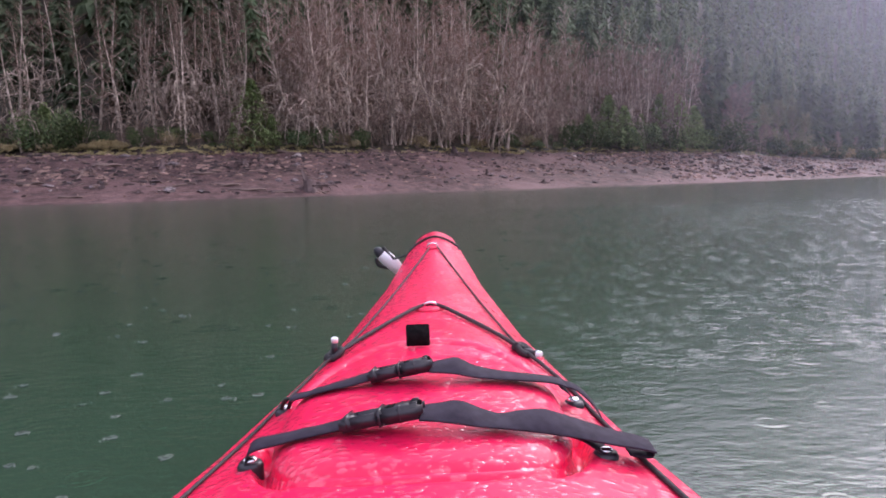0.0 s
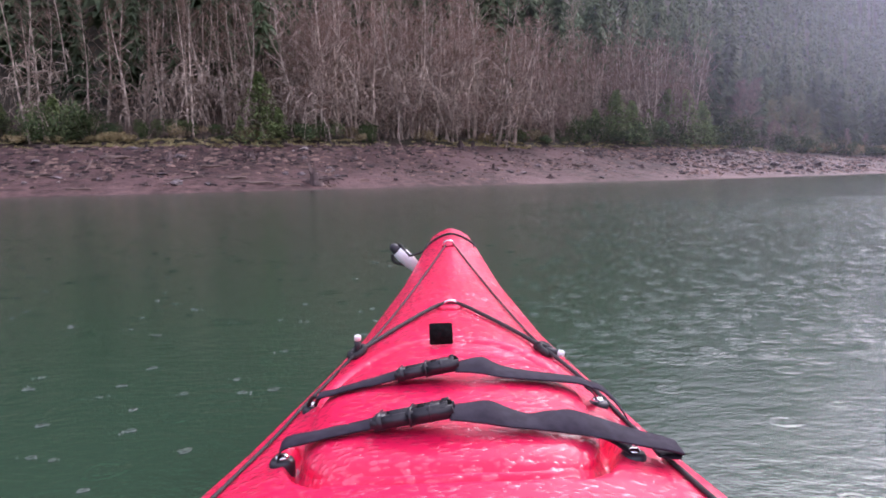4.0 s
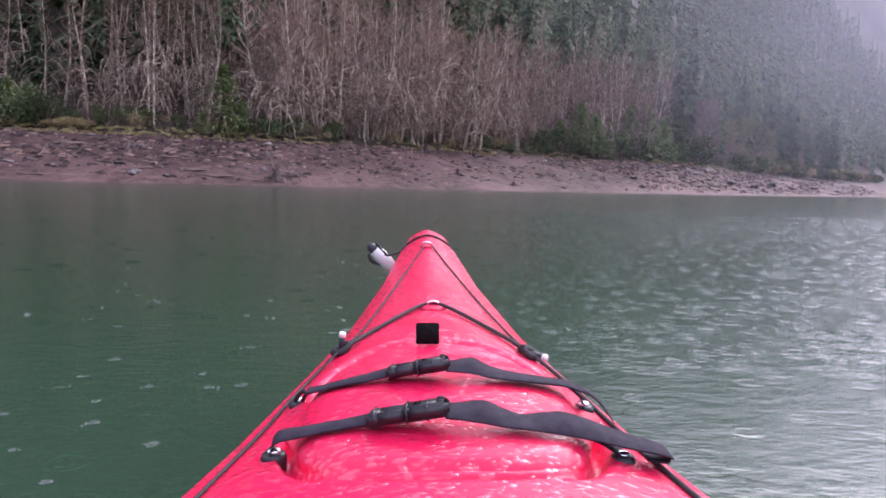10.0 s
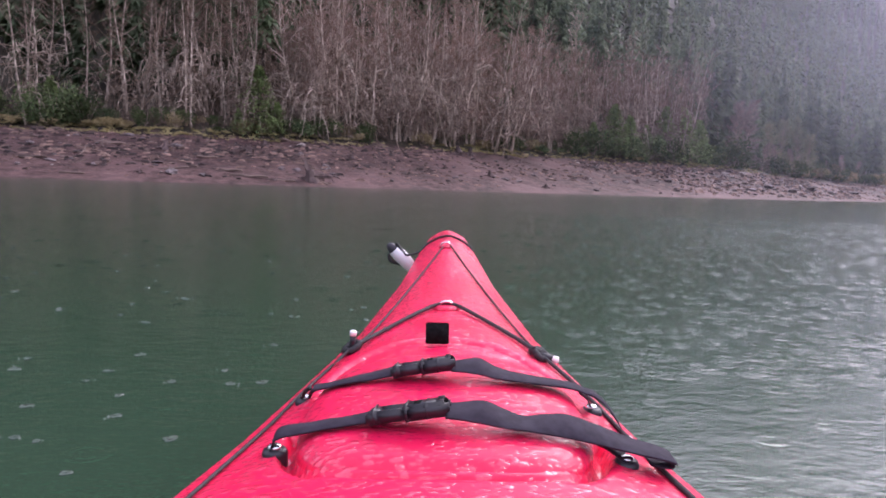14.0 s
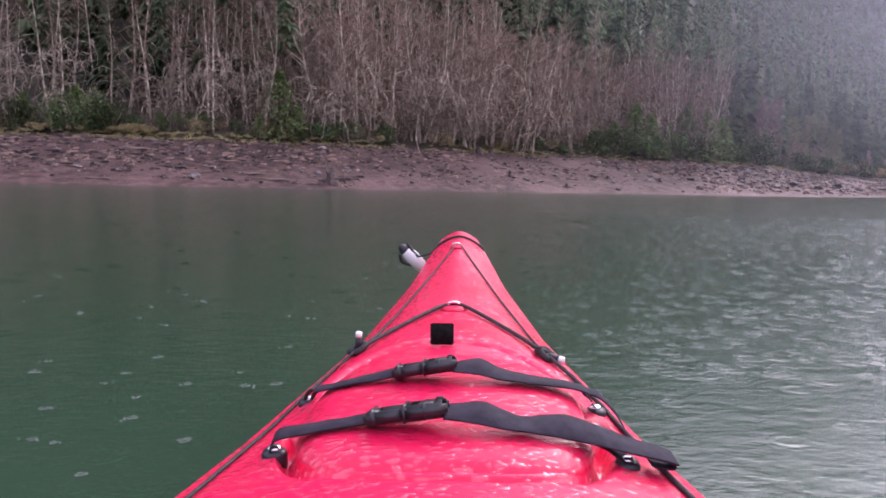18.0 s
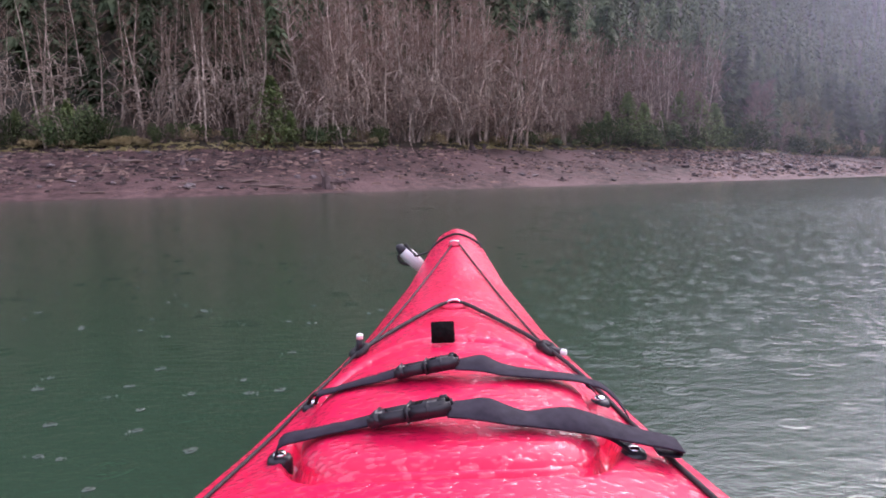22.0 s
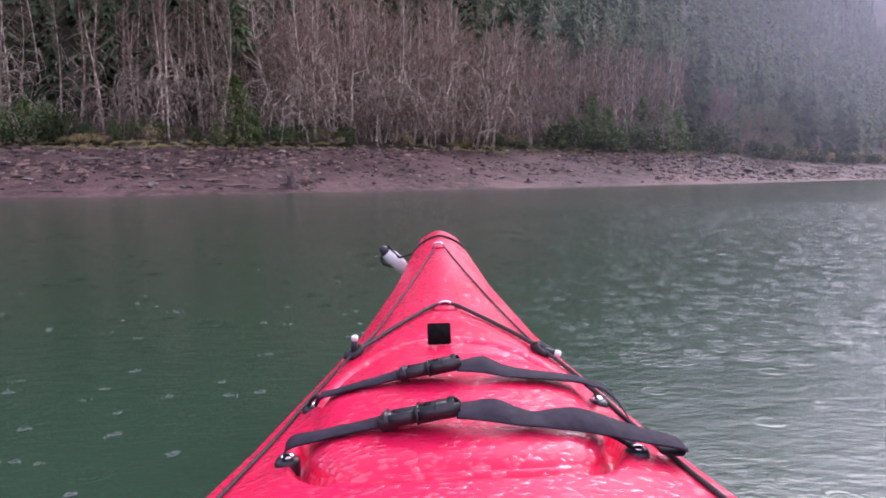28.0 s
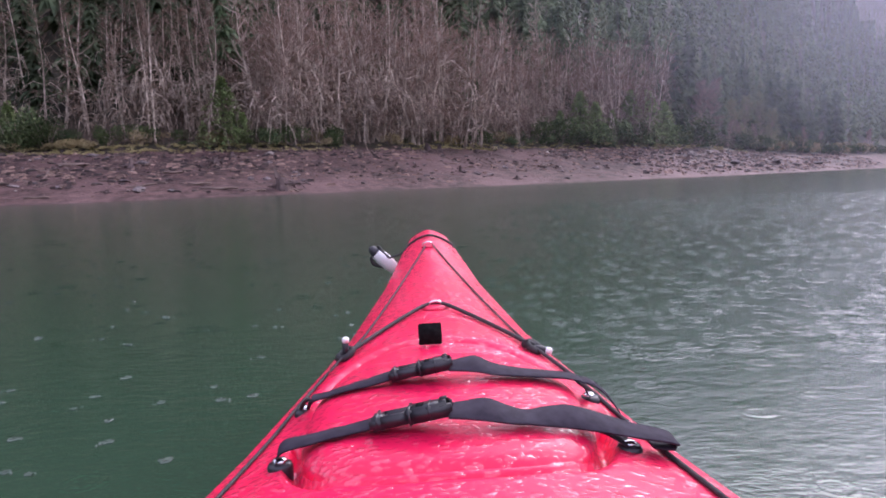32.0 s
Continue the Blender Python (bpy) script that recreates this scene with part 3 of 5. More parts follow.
def scatter_alders():
    rnd = random.Random(11)
    kinds = []
    for s in range(9):
        h = (16.5, 18.0, 19.5, 15.5, 13.5, 14.5, 16.0, 12.5, 11.0)[s]
        tall = s < 4
        t, b, w = alder_meshes(100 + s, h, low=(0.09 if tall else 0.06) + 0.06 * (s % 3), limbs=(38 if tall else 54) + s, spread=0.9 + 0.09 * (s % 4), droop=11 if tall else 3, stems=(1, 1, 2, 1)[s] if tall else 3, fan=(0.05, 0.09, 0.12, 0.13)[s] if tall else 0.22)
        kinds.append(tree_thing("alder", [("trunk", t, BARK), ("branch_frame", b, GREY_LIMB if tall else LIMB), ("crown", w, GREY_TWIG if tall else TWIG)], pose(-400, 500 + s * 30, 150),
                                "tall bare alder with pale grey trunk and drooping dead limbs" if tall else "bare alder with slim grey trunk and purplish winter twigs",
                                "tree", "bare alders along the shore"))
    first = [True] * len(kinds)
    spots = []
    dark_gap = bearing(-26.3, 4.0)
    gap = bearing(-16.3, 2.0)
    for i in range(250):
        x = -112 + 160 * (i + 1.6 * rnd.random()) / 250
        d = 0.6 + 24 * rnd.random() ** 1.15
        if abs(x - gap) < 1.3 and d < 6:
            continue
        if abs(x - dark_gap) < 3.2 and d < 14 and rnd.random() < 0.6:
            continue
        if x < -40 and 5 < d and rnd.random() < 0.38:
            continue
        if 22 < x < 40 and d < 5:
            d += 5
        spots.append((x, d))
    thin, open_wood = random.Random(12), bearing(-24.0, 8.0)
    for x, d in spots:
        px, py = along(x, d)
        k = rnd.randrange(4) if x < -24 or rnd.random() < 0.07 else rnd.randrange(4, 9)
        s = rnd.uniform(0.88, 1.14) * (1.0 if k < 4 else 1.6 if x < 12 else 1.28)
        m = pose(px, py, gz(px, py) - 0.1, rnd.uniform(-4, 4), rnd.uniform(-4, 6), rnd.uniform(0, 360)) @ Matrix.Diagonal((s, s, s, 1))
        if first[k]:
            kinds[k].matrix_basis = m
            first[k] = False
        elif not (x < open_wood and d > 2.5 and thin.random() < 0.5):
            copy_thing(kinds[k], m).matrix_basis = m
    # a taller stand before the far point
    for i in range(30):
        d = 3 + 12 * rnd.random()
        px, py = along(bearing(12.2 + 6.6 * (i + rnd.random()) / 30, d), d)
        k = rnd.choice((0, 1, 2, 4, 5, 6))
        s = rnd.uniform(0.95, 1.15) * (1.05 if k < 4 else 1.35)
        m = pose(px, py, gz(px, py) - 0.1, rnd.uniform(-5, 5), rnd.uniform(-5, 7), rnd.uniform(0, 360)) @ Matrix.Diagonal((s, s, s, 1))
        copy_thing(kinds[k], m).matrix_basis = m
    t, b, w = alder_meshes(330, 25.0, limbs=44, low=0.45, spread=1.3)
    px, py = along(bearing(8.1, 13), 13)
    tree_thing("dead_tree", [("trunk", t, BARK), ("branch_frame", b, BARK), ("crown", w, BARK)], pose(px, py, gz(px, py) - 0.2), "tall pale lichen-grey snag above the alders", "tree")
    # russet and olive bushy trees towards the far shore
    t, b, w = alder_meshes(300, 11.0, limbs=120, low=0.02, spread=0.95, thick=0.03, bush=True)
    russet = [("trunk", t, BARK), ("branch_frame", b, LIMB), ("crown", w, RUSSET_TWIG)]
    t2, b2, w2 = alder_meshes(301, 8.0, limbs=110, low=0.02, spread=0.9, thick=0.03, bush=True)
    olive = [("trunk", t2, BARK), ("branch_frame", b2, LIMB), ("crown", w2, OLIVE_TWIG)]
    for az, d, kind, s in ((20.6, 1.5, 0, 1.35), (21.3, 2.5, 0, 1.5), (22.6, 1.5, 0, 0.65), (23.3, 1.5, 0, 0.7), (23.9, 3, 1, 1.9), (24.6, 2, 1, 1.75), (25.4, 3, 1, 1.6), (24.4, 1.0, 0, 0.7),
                           (26.6, 2, 0, 0.75), (27.6, 2, 0, 0.8), (22.8, 5, 1, 1.6), (28.6, 2, 0, 0.7), (30.4, 3, 1, 1.0), (31.5, 3, 0, 0.9)):
        x = bearing(az, d)
        px, py = along(x, d)
        m = pose(px, py, gz(px, py) - 0.1, 0, 0, x * 37) @ Matrix.Diagonal((s, s, s, 1))
        if kind == 0:
            tree_thing("russet_tree", russet, m, "bushy bare tree with russet twigs at the lake edge", "tree", "russet bushy trees")
        else:
            tree_thing("willow", olive, m, "olive green bushy willow at the edge of the mud", "tree", "olive willows")


scatter_alders()


def skirts(s, r, foot, h, w, levels, base_points, low=0.06):
    """Drooping ragged skirts of needles round a conifer's stem, one above another."""
    for i in range(levels):
        k = low + (0.97 - low) * (i + r.random() * 1.4 - 0.3) / levels
        reach = (w * (1 - k) ** 0.8 + 0.12) * r.uniform(0.5, 1.3)
        z = h * k
        step = h / levels
        a0 = r.uniform(0, 6.28)
        lean = Vector((r.uniform(-.4, .4), r.uniform(-.4, .4), 0)) * reach
        points = max(4, base_points + r.randint(-2, 2))
        vs = [foot + Vector((0, 0, min(h, z + step * 1.1)))]
        for j in range(points * 2):
            a = a0 + math.pi * j / points + r.uniform(-.12, .12)
            q = reach * (r.uniform(0.5, 1.35) if j % 2 == 0 else r.uniform(0.2, 0.6))
            dz = -reach * r.uniform(0.15, 0.85) if j % 2 == 0 else reach * r.uniform(-0.12, 0.1)
            vs.append(foot + lean + Vector((math.cos(a) * q, math.sin(a) * q, z + dz)))
        n = points * 2
        s.add(vs, [(0, 1 + j, 1 + (j + 1) % n) for j in range(n)])


def conifer_meshes(seed, height, width, whorls=34, low=0.12, per=7):
    """A spruce or hemlock: drooping sprays of needles in uneven whorls."""
    r = random.Random(seed)
    trunk, crown = Soup(), Soup()
    trunk.tube([(0, 0, -0.5), (0.05, 0, height * 0.3), (0, 0.05, height * 0.7), (0, 0, height)], [height * 0.016, height * 0.012, height * 0.006, 0.02], 7)
    skirts(crown, r, Vector((0, 0, 0)), height, width * 0.85, int(whorls * 0.9), per + 5, low)
    for i in range(whorls * per // 2):
        k = low + (1 - low) * r.random() ** 1.2
        a = r.uniform(0, 6.28)
        reach = width * (1 - k) ** 0.8 * r.uniform(0.6, 1.2) + 0.1
        out, side = Vector((math.cos(a), math.sin(a), 0)), Vector((-math.sin(a), math.cos(a), 0))
        p = Vector((0, 0, height * k)) + out * reach * 0.35
        e = Vector((0, 0, height * k - reach * r.uniform(0.2, 0.6))) + out * reach
        wd = side * (reach * 0.045 + 0.05)
        crown.add([p, p.lerp(e, 0.55) + wd - Vector((0, 0, .1)), e, p.lerp(e, 0.55) - wd - Vector((0, 0, .1))], [(0, 1, 2), (0, 2, 3)])
    return trunk.mesh("trunk"), crown.mesh("crown")


def young_fir(seed, height, width):
    """A loose young fir: drooping boughs feathered with small sprays."""
    r = random.Random(seed)
    trunk, crown = Soup(), Soup()
    trunk.tube([(0, 0, -0.4), (0.03, 0, height * 0.5), (0, 0.02, height)], [0.09, 0.06, 0.01], 6)
    for i in range(270):
        k = 0.03 + 0.95 * r.random() ** 1.15
        a = r.uniform(0, 6.28)
        reach = (width * (1 - k) ** 0.9 + 0.12) * r.uniform(0.45, 1.15)
        out = Vector((math.cos(a), math.sin(a), 0))
        p = Vector((0, 0, height * k))
        m = p + out * reach * 0.6 + Vector((0, 0, reach * r.uniform(-0.05, 0.2)))
        e = p + out * reach - Vector((0, 0, reach * r.uniform(0.1, 0.45)))
        trunk.spike(p, m, 0.018)
        for j in range(24):
            f = (j + r.random()) / 24
            q = p.lerp(m, f * 2) if f < 0.5 else m.lerp(e, f * 2 - 1)
            d = (out * 0.6 + Vector((r.uniform(-1, 1), r.uniform(-1, 1), r.uniform(-0.7, 0.25)))).normalized()
            ln = r.uniform(0.13, 0.30)
            side = d.cross(Vector((r.uniform(-.4, .4), r.uniform(-.4, .4), 1))).normalized() * ln * 0.22
            crown.add([q, q + d * ln * 0.5 + side, q + d * ln, q + d * ln * 0.5 - side], [(0, 1, 2), (0, 2, 3)])
    return trunk.mesh("trunk"), crown.mesh("crown")


def scatter_conifers():
    rnd = random.Random(5)
    kinds = []
    for s, (h, w) in enumerate(((24, 3.4), (28, 3.9), (20, 3.1), (31, 4.2), (17, 2.8))):
        t, c = conifer_meshes(40 + s, h, w, whorls=int(h * 2.2))
        kinds.append(tree_thing("conifer", [("trunk", t, FIR_BARK), ("crown", c, NEEDLE)], pose(-400, 700, 100),
                                "dark green conifer with drooping boughs on the steep slope", "tree", "conifers on the hillside"))
    first = [True] * len(kinds)
    spots = []
    for i in range(160):
        if i < 40:
            x, d = -125 + 100 * rnd.random(), 17 + 25 * rnd.random()
        elif i < 80:
            x, d = -24 + 64 * rnd.random(), 26 + 35 * rnd.random() ** 1.3
        else:
            x, d = 38 + 150 * rnd.random() ** 1.2, 4 + 55 * rnd.random() ** 1.3
            if x < 50:
                d += 9
        spots.append((x, d))
    spots += [(20, 22), (47, 12), (49.5, 7), (57, 8), (-52, 14)]
    for x, d in spots:
        px, py = along(x, d)
        k = rnd.randrange(len(kinds))
        s = rnd.uniform(0.8, 1.2)
        m = pose(px, py, gz(px, py) - 0.2, rnd.uniform(-2, 2), rnd.uniform(-2, 2), rnd.uniform(0, 360)) @ Matrix.Diagonal((s, s, s, 1))
        if first[k]:
            kinds[k].matrix_basis = m
            first[k] = False
        else:
            copy_thing(kinds[k], m).matrix_basis = m
    px, py = along(bearing(-15.8, 9.5), 9.5)
    t, c = conifer_meshes(79, 23, 4.6, whorls=44, low=0.52)
    tree_thing("conifer", [("trunk", t, FIR_BARK), ("crown", c, YOUNG_NEEDLE)], pose(px, py, gz(px, py) - 0.2), "slim light green conifer rising among the bare alders", "tree")
    # young conifers at the water's old edge
    t, c = young_fir(77, 5.6, 2.9)
    young = [("trunk", t, FIR_BARK), ("crown", c, BRIGHT_NEEDLE)]
    for az, d, s in ((-16.1, 0.8, 1.65), (-14.6, 1.6, 0.8), (-17.6, 1.6, 0.6), (10.2, 3.0, 1.1), (11.8, 2.5, 1.8), (12.9, 2.0, 1.5), (14.2, 2.6, 1.2), (15.6, 2.6, 2.0), (16.8, 2.4, 2.1), (18.0, 2.2, 1.7), (-30.2, 2.2, 1.1), (-33.5, 2.0, 0.8), (-44, 2, 1.0)):
        x = bearing(az, d)
        px, py = along(x, d)
        m = pose(px, py, gz(px, py) - 0.1, 0, 0, x * 53) @ Matrix.Diagonal((s, s, s, 1))
        tree_thing("young_conifer", young, m, "small bright green young conifer at the forest edge", "tree", "young conifers at the forest edge")


scatter_conifers()


def far_woods():
    """The forest that covers the rest of the slope: slender where it can be told apart, plainer high above."""
    r = random.Random(9)
    s = Soup()
    n = 0
    while n < 4700:
        if n < 1100:
            x, d = -150 + 200 * r.random(), 40 + 200 * r.random()
        else:
            x, d = 30 + 480 * r.random() ** 1.3, 14 + 330 * r.random()
        px, py = along(x, d)
        if px < -280 or px > 700:
            continue
        n += 1
        z = gz(px, py) - 0.5
        far = math.hypot(px, py)
        h, w = r.uniform(16, 31), r.uniform(1.9, 3.3)
        if z / far < 0.31 and -0.75 < px / py < 0.9:
            skirts(s, r, Vector((px, py, z)), h, w, 24 if far < 260 else 15, 5, 0.03)
        else:
            skirts(s, r, Vector((px, py, z)), h, w * 1.3, 7, 5)
    ob = put("far_woods", s.mesh("far_woods"), NEEDLE, smooth=True)
    tagged(ob, "dense dark conifer forest fading into mist up the hillside", "forest", kind="stuff")


far_woods()


# ---------------------------------------------------------------- the kayak
KY = [-3.0, -2.4, -1.5, -0.6, 0.3, 0.55, 0.74, 0.99, 1.15, 1.46, 1.70, 1.82, 1.86, 1.878]
K_HALF = [0.02, 0.13, 0.25, 0.315, 0.295, 0.256, 0.2175, 0.172, 0.1445, 0.0975, 0.064, 0.045, 0.034, 0.016]
K_EDGE = [0.34, 0.28, 0.245, 0.235, 0.238, 0.242, 0.25, 0.268, 0.28, 0.322, 0.372, 0.397, 0.400, 0.396]
K_CROWN = [0.01, 0.03, 0.04, 0.04, 0.036, 0.036, 0.040, 0.052, 0.050, 0.040, 0.028, 0.020, 0.015, 0.008]


def k_half(y):
    return lerp_table(y, KY, K_HALF)


def deck_z(x, y):
    """Height of the deck at x across and y along the boat."""
    w = max(k_half(y), 0.005)
    u = min(1.0, abs(x) / w)
    p = lerp_table(y, [0.9, 1.5], [2.4, 1.7])
    return lerp_table(y, KY, K_EDGE) + lerp_table(y, KY, K_CROWN) * (1 - u ** p)


def hatch_edge(c, s_):
    """How far the lid reaches in the direction (c, s_)."""
    n = 3.2 if s_ < 0 else 2.6
    return (abs(c) ** n + abs(s_) ** n) ** (-1 / n)


def top_z(x, y):
    """Height of the deck with the hatch lid on it."""
    z = deck_z(x, y)
    u, v = x / HATCH_W, (y - HATCH_C) / ((HATCH_1 - HATCH_C) if y > HATCH_C else (HATCH_C - HATCH_0))
    f = math.hypot(u, v)
    f = f / hatch_edge(u / f, v / f) if f > 1e-6 else 0
    if f < 1:
        z = max(z, 0.62 * deck_z(0, y) + 0.38 * deck_z(x, y) - 0.004 + lid_h(f, v / max(math.hypot(u, v), 1e-6)))
    return z


def lid_h(f, s_):
    """Height of the lid above its seat: it slopes down towards the cockpit."""
    w = max(0.0, -s_)
    return lerp_table(f, LID_F, LID_H) * (1 - w) + lerp_table(f, LID_F, LID_NEAR) * w


def hatch_reach(x, y):
    """1 on the lid's edge, less inside it."""
    u, v = x / HATCH_W, (y - HATCH_C) / ((HATCH_1 - HATCH_C) if y > HATCH_C else (HATCH_C - HATCH_0))
    f = math.hypot(u, v)
    return f / hatch_edge(u / f, v / f) if f > 1e-6 else 0


HATCH_0, HATCH_1, HATCH_C, HATCH_W = 0.588, 0.905, 0.735, 0.148
LID_F = [0.02, 0.2, 0.45, 0.7, 0.82, 0.875, 0.895, 0.93, 0.97, 0.992, 1.0]
LID_H = [0.0190, 0.0188, 0.0180, 0.0160, 0.0135, 0.0120, 0.0105, 0.0085, 0.0060, 0.0030, 0.000]
LID_NEAR = [0.0190, 0.0188, 0.0178, 0.0152, 0.0128, 0.0113, 0.0096, 0.0060, 0.0010, -0.0030, -0.008]


def grid_mesh(rows, closed=False):
    """A skin over rows of points with equal counts."""
    s = Soup()
    n = len(rows[0])
    vs = [p for row in rows for p in row]
    fs = []
    for i in range(len(rows) - 1):
        for j in range(n if closed else n - 1):
            j2 = (j + 1) % n
            fs.append((i * n + j, i * n + j2, (i + 1) * n + j2, (i + 1) * n + j))
    s.add(vs, fs)
    return s


def cord_part(name, pts, r, mat, parent, label="", sides=8, steps=6):
    """A round cord through points, eased between them."""
    pts = [Vector(p) for p in pts]
    fine = []
    for i in range(len(pts) - 1):
        p0, p1, p2, p3 = pts[max(i - 1, 0)], pts[i], pts[i + 1], pts[min(i + 2, len(pts) - 1)]
        for k in range(steps):
            t = k / steps
            fine.append(0.5 * ((2 * p1) + (p2 - p0) * t + (2 * p0 - 5 * p1 + 4 * p2 - p3) * t * t + (3 * p1 - p0 - 3 * p2 + p3) * t ** 3))
    fine.append(pts[-1])
    s = Soup()
    s.tube(fine, [r] * len(fine), sides)
    return put(name, s.mesh(name), mat, parent, label, True)


def ribbon_part(name, pts, width, thick, mat, parent, label=""):
    """Flat webbing: points (x, y, z, tilt in degrees about the x axis), eased."""
    n = len(pts)
    rows = []
    for i in range((n - 1) * 6 + 1):
        k, t = divmod(i, 6)
        t /= 6
        p = [pts[min(max(k + q, 0), n - 1)] for q in (-1, 0, 1, 2)]
        v = [0.5 * (2 * p[1][c] + (p[2][c] - p[0][c]) * t + (2 * p[0][c] - 5 * p[1][c] + 4 * p[2][c] - p[3][c]) * t * t
                    + (3 * p[1][c] - p[0][c] - 3 * p[2][c] + p[3][c]) * t ** 3) for c in range(4)]
        a = radians(v[3])
        wy, wz = math.cos(a) * width / 2, math.sin(a) * width / 2
        ny, nz = -math.sin(a) * thick / 2, math.cos(a) * thick / 2
        x, y, z = v[:3]
        z = max(z, top_z(x, y) + 0.004 + abs(math.sin(a)) * width * 0.45)
        row = []
        for a_, b_ in ((-1, .5), (-1, -.5), (-.96, -1), (.96, -1), (1, -.5), (1, .5), (.96, 1), (-.96, 1)):
            row.append((x, y + wy * a_ + ny * b_, z + wz * a_ + nz * b_))
        rows.append(row)
    s = grid_mesh(rows, True)
    m = len(rows)
    s.f += [tuple(range(8))[::-1], tuple((m - 1) * 8 + k for k in range(8))]
    return put(name, s.mesh(name), mat, parent, label, True)


def rounded_box(sx, sy, sz, bevel, m):
    bm = bmesh.new()
    bmesh.ops.create_cube(bm, size=1)
    bmesh.ops.scale(bm, vec=(sx, sy, sz), verts=bm.verts)
    bmesh.ops.bevel(bm, geom=bm.edges[:], offset=min(bevel, 0.36 * min(sx, sy, sz)), segments=2, affect="EDGES")
    bm.transform(m)
    return bm


def lathe(profile, sides, m):
    """A turned shape from (radius, height) pairs."""
    s = grid_mesh([[m @ Vector((r * math.cos(2 * math.pi * k / sides), r * math.sin(2 * math.pi * k / sides), h)) for k in range(sides)] for r, h in profile], True)
    n = len(profile)
    s.f += [tuple(range(sides))[::-1], tuple((n - 1) * sides + k for k in range(sides))]
    return s


def build_kayak():
    kayak = new("kayak")
    kayak.matrix_basis = pose(0.0087, -0.0013, -0.0001, -0.142, -0.952, 0.001) @ Matrix.Translation((-0.001, 0.67, 0)) @ pose(0, 0, 0, 0, 0, 1.15) @ Matrix.Translation((0, -0.67, 0))
    tagged(kayak, "glossy wet red plastic sea kayak with black straps and cords", "kayak")

    # deck skin with a rolled edge
    ys = sorted(set([-3.0 + 0.15 * i for i in range(22)] + [0.3 + 0.022 * i for i in range(72)] + [0.574 + 0.003 * i for i in range(36)] + [0.685 + 0.006 * i for i in range(40)] + [1.86, 1.87, 1.878]))
    rows = []
    for y in ys:
        w = k_half(y)
        row = []
        for k in range(-48, 49):
            u = math.sin(k / 48 * math.pi / 2)
            f = hatch_reach(u * w, y)
            groove = 0.024 * max(0.0, 1 - abs(f - 1.045) / 0.075) * min(1.0, max(0.0, (abs(u * w) - 0.105) / 0.03)) if y < 0.72 else 0.0
            groove = max(groove, 0.009 * max(0.0, 1 - abs(f - 1.02) / 0.035)) if y < 0.72 else groove
            row.append((u * w, y, deck_z(u * w, y) - groove))
        rows.append(row)
    put("deck", grid_mesh(rows).mesh("deck"), RED, kayak, "", True)
    # hull below the edge
    rows = []
    for y in ys:
        w, e = k_half(y), lerp_table(y, KY, K_EDGE)
        keel = lerp_table(y, [-3.0, -2.5, -1.5, 0.5, 1.2, 1.6, 1.8, 1.875], [0.25, 0.0, -0.09, -0.10, -0.07, 0.04, 0.22, 0.36])
        row = []
        for k in range(-10, 11):
            a = abs(k) / 10
            sx = 1 if k > 0 else -1
            if a > 0.85:
                x, z = w * (1.0 + 0.022 * math.sin((1 - a) / 0.15 * math.pi)), e - 0.004 - 0.016 * (1 - a) / 0.15
            else:
                q = a / 0.85
                x, z = w * (0.97 * q ** 0.55), keel + (e - 0.02 - keel) * q ** 2.2
            row.append((sx * x if k else 0, y, z))
        rows.append(row)
    put("hull", grid_mesh(rows).mesh("hull"), RED, kayak, "", True)

    # raised moulded arch round the front of the hatch
    rows = []
    for i in range(57):
        a = math.pi * (-0.06 + 1.12 * i / 56)
        ca, sa = math.cos(a), math.sin(a)
        rad = (abs(ca) ** 2.4 + abs(sa) ** 2.4) ** (-1 / 2.4)
        cx, cy = -0.008 + 0.157 * ca * rad, 0.795 + 0.172 * sa * rad
        d = Vector((ca / 0.157, sa / 0.172, 0)).normalized()
        fade = min(1.0, max(0.0, (i + 1) / 9)) * min(1.0, max(0.0, (57 - i) / 9))
        row = []
        for q in range(10):
            b = q / 9
            off = (b - 0.5) * 0.040
            x, y = cx + d.x * off, cy + d.y * off
            ridge = 0.0085 * (math.sin(math.pi * min(1.0, b * 1.25)) ** 0.8 if b < 0.8 else 0.0)
            row.append((x, y, deck_z(x, y) - 0.0025 + ridge * fade))
        rows.append(row)
    put("hatch_rim", grid_mesh(rows).mesh("hatch_rim"), RED, kayak, "moulded raised red rim", True)

    # hatch cover: a low rounded lid, blunt towards the cockpit
    rings = []
    prof = [(1.0, True)] + [(f, False) for f in LID_F[::-1]]
    for f, skirt in prof:
        ring = []
        for k in range(64):
            a = 2 * math.pi * k / 64
            cs, sn = math.cos(a), math.sin(a)
            rad = hatch_edge(cs, sn)
            x, y = f * HATCH_W * rad * cs, HATCH_C + f * ((HATCH_1 - HATCH_C) if sn > 0 else (HATCH_C - HATCH_0)) * rad * sn
            ring.append((x, y, 0.62 * deck_z(0, y) + 0.38 * deck_z(x, y) - 0.004 + (-0.012 if skirt else lid_h(f, sn))))
        rings.append(ring)
    sp = grid_mesh(rings, True)
    sp.f.append(tuple((len(prof) - 1) * 64 + k for k in range(64)))
    put("hatch_cover", sp.mesh("hatch_cover"), RED, kayak, "domed red hatch lid", True)

